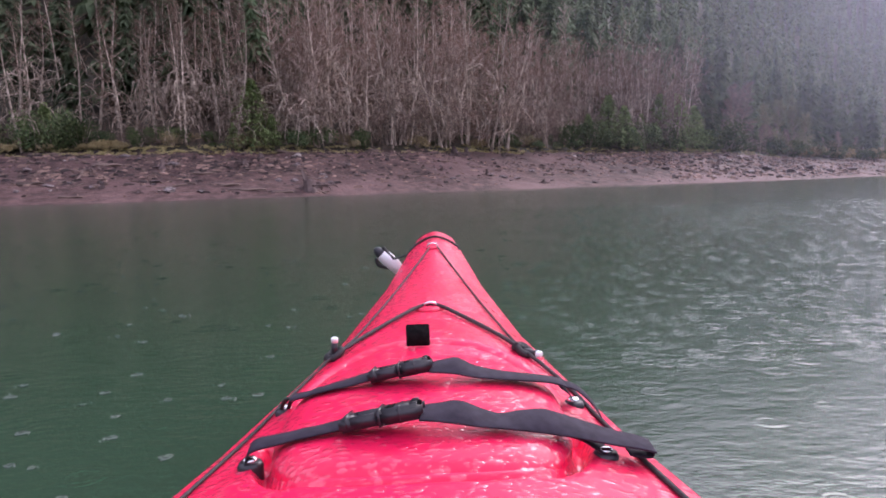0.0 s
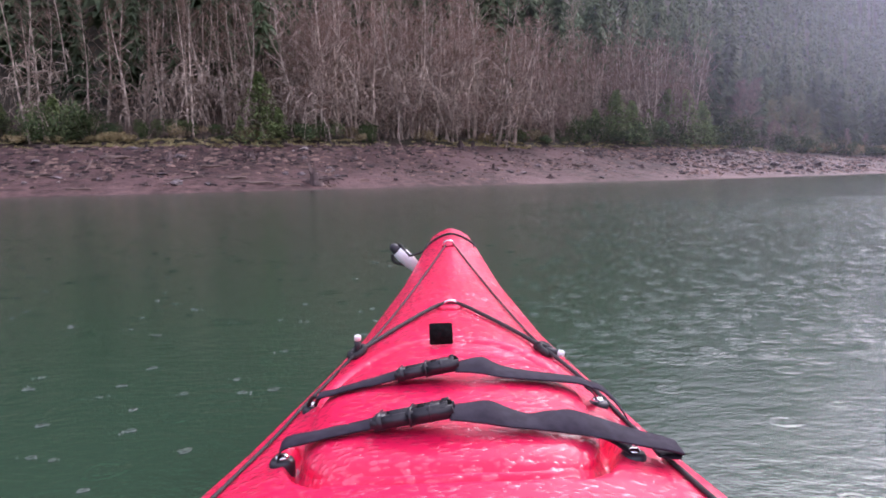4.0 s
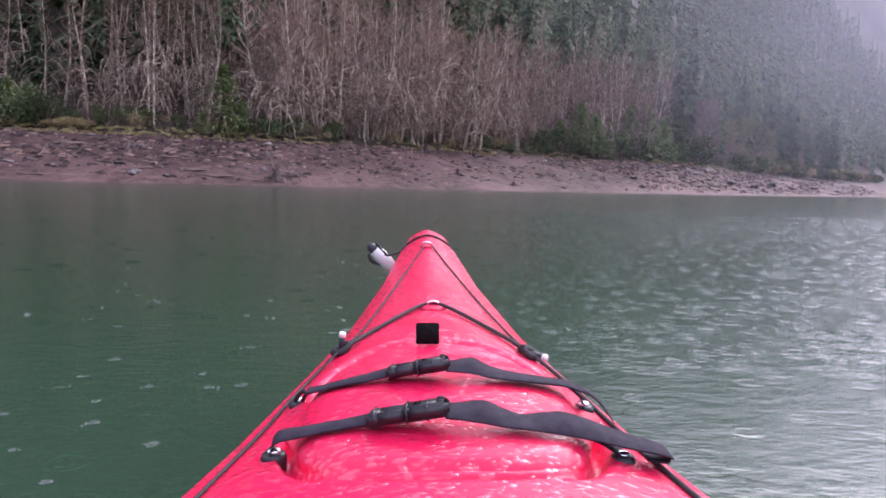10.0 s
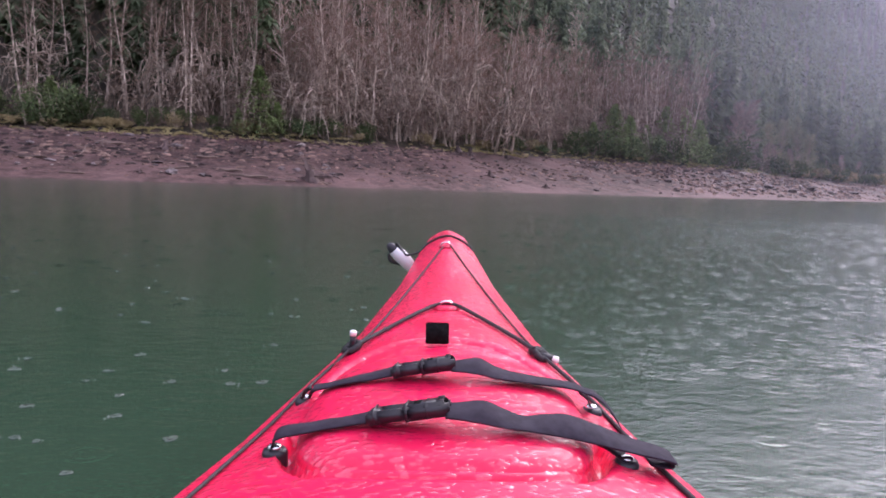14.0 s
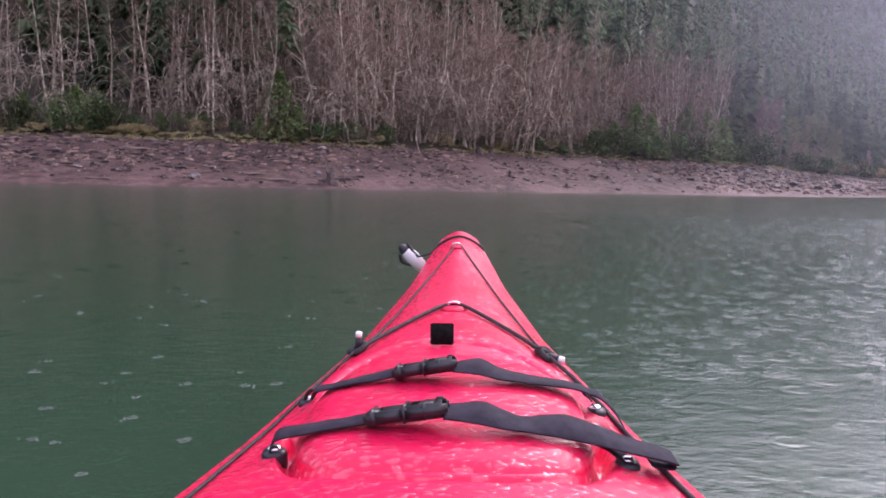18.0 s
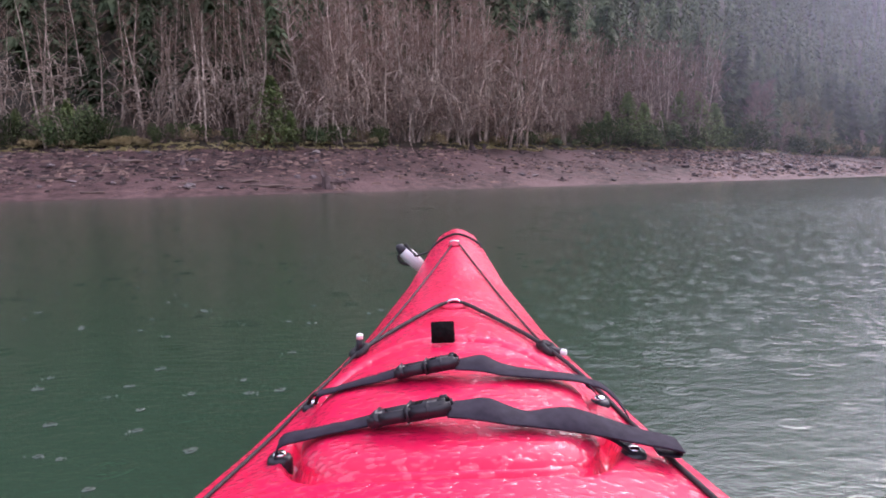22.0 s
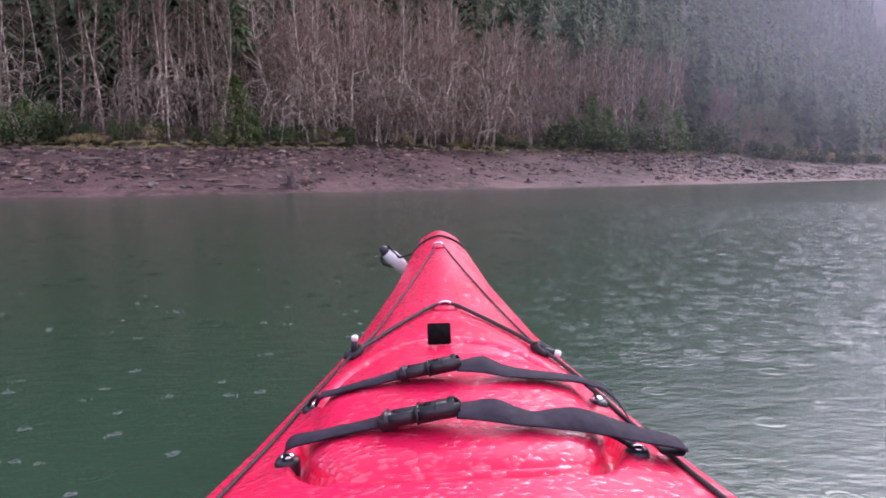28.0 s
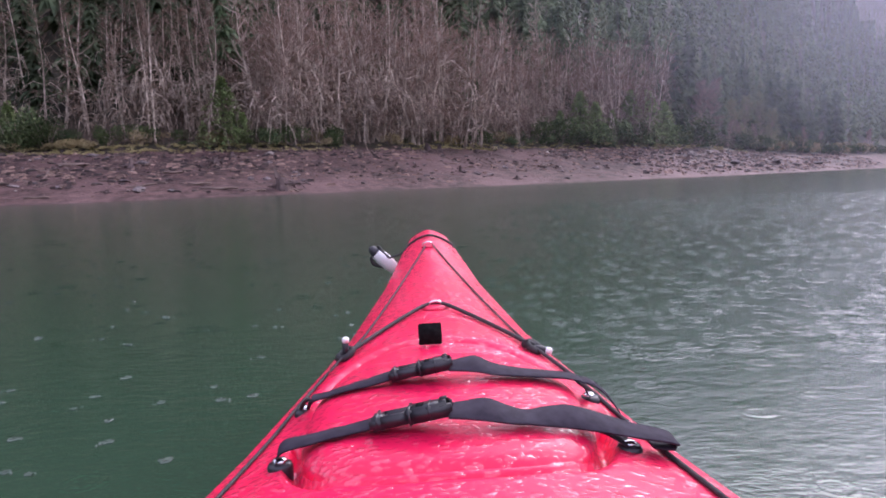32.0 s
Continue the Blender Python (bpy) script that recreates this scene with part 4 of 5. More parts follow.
    # straps with side-release buckles, each on two anchors
    def strap(pts_l, pts_r, b0, b1, anchors, tails, wide):
        ribbon_part("hatch_strap", pts_l, 0.021, 0.0022, WEB, kayak, "black nylon webbing strap")
        ribbon_part("hatch_strap", pts_r, wide, 0.0022, WEB, kayak, "wavy dark grey nylon webbing strap")
        for tail in tails:
            ribbon_part("strap_underlay", tail, 0.020, 0.002, WEB, kayak)
        a, b = Vector(b0), Vector(b1)
        ln = (b - a).length
        q = (b - a).to_track_quat("X", "Z").to_matrix().to_4x4()
        mid = Matrix.Translation(a) @ q @ Matrix.Rotation(radians(-7), 4, "X")

        def block(name, x0, x1, y, w, z, h, bev, parent, mat=BLACK, label=""):
            return part(name, rounded_box((x1 - x0) * ln, w, h, bev, mid @ Matrix.Translation(((x0 + x1) / 2 * ln, y, z))), mat, parent, label)

        # socket half, with a collar and rounded ears; its two openings are dark blocks, not holes
        buckle = block("buckle", 0.46, 0.97, 0, 0.0340, 0, 0.0145, 0.0030, kayak, label="black plastic side-release buckle")
        block("buckle_collar", 0.45, 0.53, 0, 0.0370, 0.0004, 0.0160, 0.0020, buckle)
        block("buckle_collar", 0.70, 0.76, 0, 0.0355, 0.0002, 0.0152, 0.0016, buckle)
        for y in (-0.0100, 0.0100):
            block("buckle_ear", 0.80, 1.0, y, 0.0135, 0.0006, 0.0165, 0.0045, buckle)
        # raised black blocks stand in for the shade inside the slots
        block("buckle_slot_shade", 0.84, 0.985, 0, 0.0080, 0.0058, 0.0046, 0.0010, buckle, RUBBER)
        block("buckle_slot_shade", 0.56, 0.67, 0, 0.0200, 0.0056, 0.0042, 0.0008, buckle, RUBBER)
        # plug half: a crossbar, a centre tongue and two springy prongs
        block("buckle_plug", 0.00, 0.20, 0, 0.0330, -0.0004, 0.0130, 0.0028, buckle)
        block("buckle_bar", 0.06, 0.14, 0, 0.0345, 0.0010, 0.0140, 0.0022, buckle)
        block("buckle_tongue", 0.16, 0.49, 0, 0.0130, -0.0016, 0.0080, 0.0018, buckle)
        for sy in (-1, 1):
            block("side_prong", 0.12, 0.50, sy * 0.0130, 0.0072, 0.0000, 0.0118, 0.0022, buckle)
        for ax, ay, az in anchors:
            base = Matrix.Translation((ax, ay, az - 0.0005))
            anchor = put("strap_anchor", lathe([(0.0118, -0.022), (0.0125, 0.000), (0.0108, 0.0035), (0.0072, 0.0045)], 20, base).mesh("strap_anchor"), BLACK, kayak, "round black anchor", True)
            put("bolt", lathe([(0.0072, 0.0040), (0.0070, 0.0060), (0.0052, 0.0080), (0.002, 0.0086)], 16, base).mesh("bolt"), STEEL, anchor, "shiny steel bolt head", True)

    strap([(-0.167, 0.664, 0.2770, 24), (-0.1645, 0.664, 0.2835, 18), (-0.157, 0.665, 0.2885, 14), (-0.133, 0.665, 0.2930, 9), (-0.1005, 0.665, 0.2992, 7), (-0.070, 0.663, 0.3058, 12)],
          [(0.000, 0.657, 0.3150, 8), (0.018, 0.656, 0.3152, 16), (0.038, 0.655, 0.3145, 27), (0.058, 0.655, 0.3085, 16), (0.076, 0.655, 0.3045, 8), (0.096, 0.655, 0.3040, 19),
           (0.118, 0.655, 0.3022, 28), (0.146, 0.655, 0.2945, 19), (0.180, 0.655, 0.2842, 9), (0.204, 0.655, 0.2782, 5), (0.2165, 0.655, 0.2738, 3)],
          (-0.074, 0.661, 0.3066), (0.0045, 0.657, 0.3200), ((-0.1643, 0.6648, 0.2690), (0.1730, 0.6577, 0.2667)),
          ([(0.132, 0.660, 0.292, 6), (0.150, 0.660, 0.285, 6), (0.164, 0.659, 0.2765, 10), (0.174, 0.659, 0.2705, 14)],
           [(0.2160, 0.655, 0.2725, 0), (0.2150, 0.657, 0.2665, 0), (0.2060, 0.659, 0.2660, 0), (0.1950, 0.660, 0.2680, 0)]), 0.031)
    strap([(-0.1520, 0.790, 0.2945, 6), (-0.148, 0.788, 0.2972, 3), (-0.130, 0.786, 0.3012, 1), (-0.110, 0.785, 0.3056, 2), (-0.090, 0.785, 0.3108, 8), (-0.058, 0.785, 0.3190, 14)],
          [(0.006, 0.785, 0.3252, 6), (0.022, 0.785, 0.3262, 16), (0.038, 0.785, 0.3258, 25), (0.055, 0.785, 0.3195, 14), (0.075, 0.785, 0.3150, 6),
           (0.105, 0.785, 0.3106, 2), (0.135, 0.785, 0.3066, 0), (0.150, 0.785, 0.3030, 0), (0.158, 0.784, 0.2995, 0)],
          (-0.0612, 0.785, 0.3186), (0.0105, 0.785, 0.3306), ((-0.1646, 0.8171, 0.2730), (0.1690, 0.8040, 0.2708)),
          ([(0.156, 0.784, 0.3005, 4), (0.168, 0.778, 0.2970, 6), (0.180, 0.768, 0.2870, 8), (0.190, 0.756, 0.2720, 10)],
           [(0.150, 0.786, 0.2990, 0), (0.160, 0.793, 0.2900, 0), (0.168, 0.801, 0.2770, 0)]), 0.029)
    # thin loop that ties the front strap to its anchor
    for dx in (-0.004, 0.004):
        cord_part("anchor_loop", [(-0.150 + dx, 0.788, 0.2965), (-0.158 + dx, 0.800, 0.2890), (-0.1645 + dx, 0.814, 0.2770)], 0.0024, CORD, kayak)

    # black pull tab standing at the front of the hatch
    part("pull_tab", rounded_box(0.0315, 0.004, 0.0290, 0.0012, pose(-0.0122, 0.944, 0.3300, -12, 0, 0)), RUBBER, kayak, "square black fabric tab")

    # eyelets on moulded pads
    for ex, ey, r in ((0.000, 1.152, 0.026), (-0.0035, 1.636, 0.016)):
        z = deck_z(ex, ey)
        pad = put("eyelet_pad", lathe([(r, -0.003), (r * 0.95, 0.002), (r * 0.7, 0.0045), (0.002, 0.0055)], 20, Matrix.Translation((ex, ey, z))).mesh("eyelet_pad"), RED, kayak, "", True)
        cord_part("eyelet", [(ex - 0.011, ey - 0.004, z + 0.003), (ex - 0.008, ey - 0.006, z + 0.009), (ex, ey - 0.007, z + 0.011), (ex + 0.008, ey - 0.006, z + 0.009), (ex + 0.011, ey - 0.004, z + 0.003)],
                  0.0022, STEEL, pad, "bright steel eyelet")

    def on_deck(x, y, up=0.004):
        return (x, y, deck_z(x, y) + up)

    # bungee from side to side through the middle eyelet
    cord_part("bungee", [on_deck(-0.128, 0.984, 0.008), on_deck(-0.114, 1.008, 0.006), on_deck(-0.100, 1.030, 0.005), on_deck(-0.055, 1.092, 0.005), on_deck(-0.014, 1.146, 0.007), on_deck(0.012, 1.146, 0.007),
                         on_deck(0.050, 1.092, 0.005), on_deck(0.098, 1.020, 0.005), on_deck(0.114, 0.990, 0.006), on_deck(0.126, 0.964, 0.008)], 0.0031, CORD, kayak, "black elastic deck bungee")
    # deck lines from the bow eyelet to the sides and back along the edge
    for sx, kx, ky, f in ((-1, -0.1328, 0.990, 0.895), (1, 0.1302, 0.962, 0.900)):
        cord_part("deck_line", [on_deck(0.008 * sx, 1.632, 0.005), on_deck(0.0400 * sx, 1.49, 0.003), on_deck(0.080 * sx, 1.27, 0.003), on_deck(0.112 * sx, 1.09, 0.003), on_deck(kx * 0.97, ky + 0.022, 0.005), on_deck(kx, ky, 0.008)],
                  0.0018, CORD, kayak, "thin dark deck line")
        run = [on_deck(kx, ky - 0.004, 0.008), on_deck(sx * k_half(ky - 0.05) * (f - 0.05), ky - 0.05, 0.004)] + [on_deck(sx * k_half(y) * f, y, 0.003) for y in (0.84, 0.76, 0.66, 0.5, 0.3, 0.0, -0.5)]
        cord_part("deck_line", run, 0.0020 if sx < 0 else 0.0027, CORD, kayak, "dark cord lying along the deck edge")
        cord_part("knot", [on_deck(kx - 0.013, ky + 0.001, 0.005), on_deck(kx - 0.002, ky + 0.010, 0.011), on_deck(kx + 0.010, ky, 0.008), on_deck(kx, ky - 0.010, 0.004), on_deck(kx - 0.010, ky - 0.003, 0.010), on_deck(kx + 0.007, ky + 0.008, 0.008)],
                  0.0050, CORD, kayak, "knotted cord end")
        b = Vector(on_deck(kx, ky - 0.002, 0.007))
        tip = b + (Vector((0.002, -0.004, 0.0255)) if sx < 0 else Vector((0.0225, -0.014, -0.004)))
        s = Soup()
        s.tube([b, b.lerp(tip, 0.15), b.lerp(tip, 0.72)], [0.0036, 0.0046, 0.0046], 10)
        put("cord_stopper", s.mesh("cord_stopper"), BLACK, kayak, "black plastic cord stopper", True)
        s = Soup()
        s.tube([b.lerp(tip, 0.72), b.lerp(tip, 0.95), tip], [0.0050, 0.0050, 0.003], 10)
        put("stopper_cap", s.mesh("stopper_cap"), WHITE, kayak, "pale end cap", True)

    # grab handle that hangs at the bow on a cord loop
    loop = []
    for i in range(9):
        a = math.pi * i / 8
        x = 0.058 * math.cos(a)
        y = 1.715 + 0.022 * math.sin(a)
        loop.append((x, y, deck_z(x, y) + 0.004))
    cord_part("bow_loop", [(-0.098, 1.70, 0.362), (-0.066, 1.71, 0.371)] + loop[::-1] + [(0.060, 1.70, 0.355)], 0.0028, CORD, kayak, "dark cord loop round the bow")
    a, b = Vector((-0.1425, 1.70, 0.390)), Vector((-0.076, 1.72, 0.322))
    s = Soup()
    s.tube([a.lerp(b, t) for t in (0.16, 0.22, 0.4, 0.62, 0.84, 1.0)], [0.0105, 0.0145, 0.0172, 0.0170, 0.0140, 0.009], 14)
    grip = put("bow_handle", s.mesh("bow_handle"), WHITE, kayak, "white plastic grab handle", True)
    s = Soup()
    s.tube([a, a.lerp(b, 0.05), a.lerp(b, 0.15), a.lerp(b, 0.24)], [0.004, 0.009, 0.0125, 0.0142], 12)
    put("handle_end", s.mesh("handle_end"), BLACK, grip, "black rubber end", True)
    cord_part("handle_cord", [a.lerp(b, 0.12) + Vector((0.012, -0.002, 0.010)), (-0.112, 1.70, 0.376), (-0.098, 1.70, 0.362)], 0.0045, CORD, grip)
    cord_part("handle_cord", [a.lerp(b, 0.2) + Vector((-0.012, -0.004, -0.010)), a.lerp(b, 0.4) + Vector((-0.02, -0.006, -0.014)), a.lerp(b, 0.62) + Vector((-0.010, -0.004, -0.008))], 0.004, CORD, grip)


build_kayak()


# ---------------------------------------------------------------- undergrowth at the forest edge
def leaf_clump(seed, rx, rz, n, size):
    r = random.Random(seed)
    s = Soup()
    stems = Soup()
    lobes = [(r.uniform(-0.6, 0.6) * rx, r.uniform(-0.6, 0.6) * rx, r.uniform(0.3, 0.9) * rz, r.uniform(0.35, 0.6)) for _ in range(7)]
    for _ in range(n):
        lx, ly, lz, lr = r.choice(lobes)
        d = Vector((r.gauss(0, 1), r.gauss(0, 1), r.gauss(0, 0.8))).normalized() * r.uniform(0.6, 1.05)
        p = Vector((lx + d.x * lr * rx, ly + d.y * lr * rx, max(0.02, lz + d.z * lr * rz)))
        u = Vector((r.gauss(0, 1), r.gauss(0, 1), r.gauss(0, 1) - 0.4)).normalized()
        v = u.cross(Vector((r.random(), r.random(), 0.3))).normalized()
        q = size * r.uniform(0.6, 1.4)
        s.add([p - u * q * 0.1, p + v * q * 0.4 + u * q * 0.5, p + u * q * 1.2, p - v * q * 0.4 + u * q * 0.5], [(0, 1, 2), (0, 2, 3)])
    for _ in range(14):
        a = r.uniform(0, 6.28)
        stems.spike((0, 0, -0.1), (math.cos(a) * rx * r.uniform(.3, .9), math.sin(a) * rx * r.uniform(.3, .9), rz * r.uniform(.6, 1.3)), 0.03)
    return stems.mesh("stem"), s.mesh("foliage")


def scatter_shrubs():
    rnd = random.Random(21)
    green = [leaf_clump(i, 1.2 + 0.2 * i, 1.0 + 0.25 * i, 760, 0.17) for i in range(4)]
    for i in range(200):
        x = -112 + 165 * rnd.random() if i < 105 else 53 + 165 * rnd.random()
        d = 0.2 + 4.2 * rnd.random() ** 1.3
        px, py = along(x, d)
        k = rnd.randrange(4)
        s = rnd.uniform(0.55, 1.5) * (1.0 if i < 105 else 1.9)
        dry = rnd.random() < 0.30
        m = pose(px, py, gz(px, py) - 0.05, 0, 0, rnd.uniform(0, 360)) @ Matrix.Diagonal((s, s, s * rnd.uniform(0.7, 1.2), 1))
        pieces = [("stem", green[k][0], LIMB), ("foliage", green[k][1] if not dry else dry_copy(green[k][1]), DRY_LEAF if dry else LEAF)]
        if dry:
            tree_thing("dry_shrub", pieces, m, "straw-coloured withered shrub at the forest edge", "shrub", "withered shrubs")
        else:
            tree_thing("shrub", pieces, m, "dense green evergreen shrub below the alders", "shrub", "green shrubs at the forest edge")


_dry = {}


def dry_copy(me):
    if me.name not in _dry:
        c = me.copy()
        c.materials.clear()
        _dry[me.name] = c
    return _dry[me.name]


scatter_shrubs()


def evergreen_thickets():
    """Broad dark-leaved thickets on the bank, taller than the shrubs round them."""
    kinds = [leaf_clump(60 + i, 1.5, 1.9, 1500, 0.13) for i in range(3)]
    for i, (az, d, s) in enumerate(((8.9, 0.9, 1.9), (10.2, 1.4, 2.3), (11.3, 1.0, 1.7), (13.4, 1.0, 2.0), (14.6, 1.3, 2.3), (15.8, 1.5, 2.0), (16.8, 1.2, 1.6), (-28.2, 1.2, 1.9), (-29.8, 1.0, 2.2), (-31.5, 1.2, 2.0), (-34, 1.2, 1.8), (-24.2, 1.6, 1.1), (-8, 1.2, 1.2), (4, 1.3, 1.3))):
        px, py = along(bearing(az, d), d)
        m = pose(px, py, gz(px, py) - 0.1, 0, 0, i * 71) @ Matrix.Diagonal((s, s, s, 1))
        tree_thing("thicket", [("stem", kinds[i % 3][0], LIMB), ("foliage", kinds[i % 3][1], LEAF)], m, "broad evergreen thicket overhanging the bare bank", "bush", "evergreen thickets")


evergreen_thickets()


def bank_grass():
    """Pale dead grass in ragged tufts along the full-water line."""
    r = random.Random(31)
    s = Soup()
    for i in range(2300):
        x = -112 + 200 * r.random()
        dens = 0.45 + 0.5 * math.sin(x * 0.21 + 0.6) * math.cos(x * 0.07) + (0.5 if x < -20 else 0.0)
        if r.random() > dens:
            continue
        cx, cy = along(x, r.uniform(-1.3, 0.9))
        cz = gz(cx, cy)
        for j in range(12):
            a = r.uniform(0, 6.28)
            ln = r.uniform(0.15, 0.5)
            p = Vector((cx + r.uniform(-.3, .3), cy + r.uniform(-.3, .3), cz - 0.03))
            s.spike(p, p + Vector((math.cos(a) * ln, math.sin(a) * ln - 0.1, r.uniform(0.06, 0.34))), 0.055)
    ob = put("dry_grass", s.mesh("dry_grass"), DRY_GRASS)
    tagged(ob, "pale yellow dead grass tufts along the top of the bank", "grass", kind="stuff")


bank_grass()


def understory():
    """Thin saplings and drooping dead twigs that fill the foot of the wood."""
    r = random.Random(33)
    s = Soup()
    for i in range(3600):
        x = -112 + 162 * r.random()
        px, py = along(x, 0.4 + 14 * r.random() ** 1.5)
        z = gz(px, py)
        h = r.uniform(0.9, 3.6)
        top = Vector((px + r.uniform(-0.8, 0.8), py + r.uniform(-0.8, 0.3), z + h))
        base = Vector((px, py, z - 0.1))
        s.spike(base, top, 0.03)
        for j in range(6):
            b = base.lerp(top, r.uniform(0.25, 1.0))
            a = r.uniform(0, 6.28)
            ln = r.uniform(0.4, 1.3)
            s.spike(b, b + Vector((math.cos(a) * ln, math.sin(a) * ln, r.uniform(-0.8, 0.6) * ln)), 0.014)
    ob = put("saplings", s.mesh("saplings"), SAPLING)
    tagged(ob, "tangle of bare grey-brown saplings below the alders", "undergrowth", kind="stuff")


understory()


# ---------------------------------------------------------------- the exposed shore: rocks, stumps, driftwood
def rock_mesh(seed, flat):
    r = random.Random(seed)
    bm = bmesh.new()
    bmesh.ops.create_icosphere(bm, subdivisions=2, radius=1)
    off = Vector((r.uniform(0, 50), r.uniform(0, 50), r.uniform(0, 50)))
    for v in bm.verts:
        n = noise.noise(v.co * 1.1 + off) * 0.55 + noise.noise(v.co * 2.7 + off) * 0.22
        v.co *= 1 + n
        v.co.z = max(-0.35, v.co.z * flat)
    me = bpy.data.meshes.new("rock")
    bm.to_mesh(me)
    bm.free()
    return me


def lie(x, d, up=0.0):
    px, py = along(x, d)
    return px, py, gz(px, py) + up


def scatter_rocks():
    r = random.Random(61)
    kinds = [rock_mesh(i, 0.45 + 0.12 * (i % 4)) for i in range(7)]
    pale = [k.copy() for k in kinds[:3]]
    for i in range(270):
        x = -95 + 190 * r.random()
        # stony towards the far point and along the upper bank
        d = -18.5 + 18 * r.random() ** 0.8
        if 25 < x < 75 or r.random() < 0.5:
            d = -16 + 13 * r.random()
        s = 0.13 + 0.32 * r.random() ** 2.5
        if 45 < x < 80:
            s *= 1.5
        px, py, pz = lie(x, d)
        is_pale = r.random() < 0.12
        me = r.choice(pale) if is_pale else r.choice(kinds)
        ob = put("rock", me, PALE_ROCK if is_pale else ROCK)
        ob.matrix_basis = pose(px, py, pz + 0.05 * s, r.uniform(-12, 12), r.uniform(-12, 12), r.uniform(0, 360)) @ Matrix.Diagonal((s * r.uniform(0.9, 1.9), s, s * r.uniform(0.7, 1.2), 1))
        tagged(ob, "pale angular stone lying on the mud" if is_pale else "dark grey-brown stone half sunk in the mud", "rock", "stones on the shore")


scatter_rocks()


def stump_meshes(seed, h, r0, peak=False):
    r = random.Random(seed)
    body, roots = Soup(), Soup()
    n = 12
    jag = [r.uniform(0.55, 1.15) for _ in range(n)]
    if peak:
        jag = [0.75 + 0.75 * max(0.0, math.cos(2 * math.pi * (i - 5) / n)) ** 2 for i in range(n)]
    rows = []
    for k, (f, w) in enumerate(((-0.3, 1.9), (0.05, 1.5), (0.3, 1.1), (0.65, 0.95), (1.0, 0.85))):
        rows.append([(math.cos(2 * math.pi * i / n) * r0 * w * r.uniform(0.85, 1.15), math.sin(2 * math.pi * i / n) * r0 * w * r.uniform(0.85, 1.15), h * (f if f < 0.7 else f * jag[i])) for i in range(n)])
    rows.append([(p[0] * 0.55, p[1] * 0.55, h * 0.6) for p in rows[-1]])
    g = grid_mesh(rows, True)
    g.f.append(tuple((len(rows) - 1) * n + k for k in range(n)))
    for i in range(r.randint(5, 8)):
        a = r.uniform(0, 6.28)
        ln = r.uniform(1.0, 2.6) * (r0 / 0.35)
        z = h * r.uniform(0.1, 0.35)
        c, q = math.cos(a), math.sin(a)
        roots.tube([(c * r0 * .7, q * r0 * .7, z), (c * ln * .45, q * ln * .45, z * 0.9 + r.uniform(0, .18)), (c * ln * .8 + .1, q * ln * .8, z * 0.3 + r.uniform(0, .15)), (c * ln, q * ln, -0.15)],
                   [r0 * .34, r0 * .24, r0 * .15, 0.03], 6)
    return g.mesh("stump_body"), roots.mesh("root_flare")


def scatter_stumps():
    r = random.Random(71)
    kinds = [stump_meshes(i, 0.45 + 0.14 * i, 0.24 + 0.05 * (i % 3)) for i in range(6)]
    kinds.append(stump_meshes(9, 1.15, 0.34, True))
    spots = [(bearing(-12.1, -17.5), -17.5, 6, 1.6, 0), (bearing(-24.6, -16.5), -16.5, 0, 0.9, 0), (bearing(-14.8, -18), -18, 0, 0.8, 0)]
    for i in range(34):
        spots.append((-92 + 165 * (i + r.random()) / 34, -17 + 15.5 * r.random(), r.randrange(6), r.uniform(0.55, 1.05), r.uniform(0, 360)))
    spots += [(bearing(-0.3, -3), -3.0, 4, 1.5, 40), (bearing(0.6, -2.6), -2.6, 3, 1.3, 10), (bearing(-17, -6), -6, 2, 1.1, 0), (bearing(3.5, -3.2), -3.2, 1, 1.1, 90)]
    for x, d, k, s, a in spots:
        px, py, pz = lie(x, d)
        root = new("tree_stump")
        root.matrix_basis = pose(px, py, pz, r.uniform(-9, 9), r.uniform(-9, 9), a) @ Matrix.Diagonal((s, s, s, 1))
        put("stump_body", kinds[k][0], STUMP, root)
        put("root_flare", kinds[k][1], STUMP, root)
        tagged(root, "dark weathered tree stump with bare roots standing in the mud", "tree stump", "stumps on the drained shore")


scatter_stumps()


def log_meshes(seed, ln, r0):
    r = random.Random(seed)
    s = Soup()
    pts = [(ln * (i / 6 - 0.5), 0.12 * math.sin(i * 1.1 + seed), 0.05 * math.sin(i * 1.7)) for i in range(7)]
    s.tube(pts, [r0 * (1.15 - 0.09 * i) * r.uniform(0.88, 1.12) for i in range(7)], 8)
    stubs = []
    for i in range(r.randint(1, 3)):
        b = Soup()
        p = Vector(pts[r.randrange(1, 6)])
        a = r.uniform(0, 3.14)
        b.tube([p, p + Vector((r.uniform(-.2, .2), math.cos(a) * .3, math.sin(a) * .3)), p + Vector((r.uniform(-.5, .5), math.cos(a) * .7, math.sin(a) * .55))], [r0 * .35, r0 * .22, 0.02], 5)
        stubs.append(b.mesh("broken_branch"))
    return s.mesh("log_body"), stubs


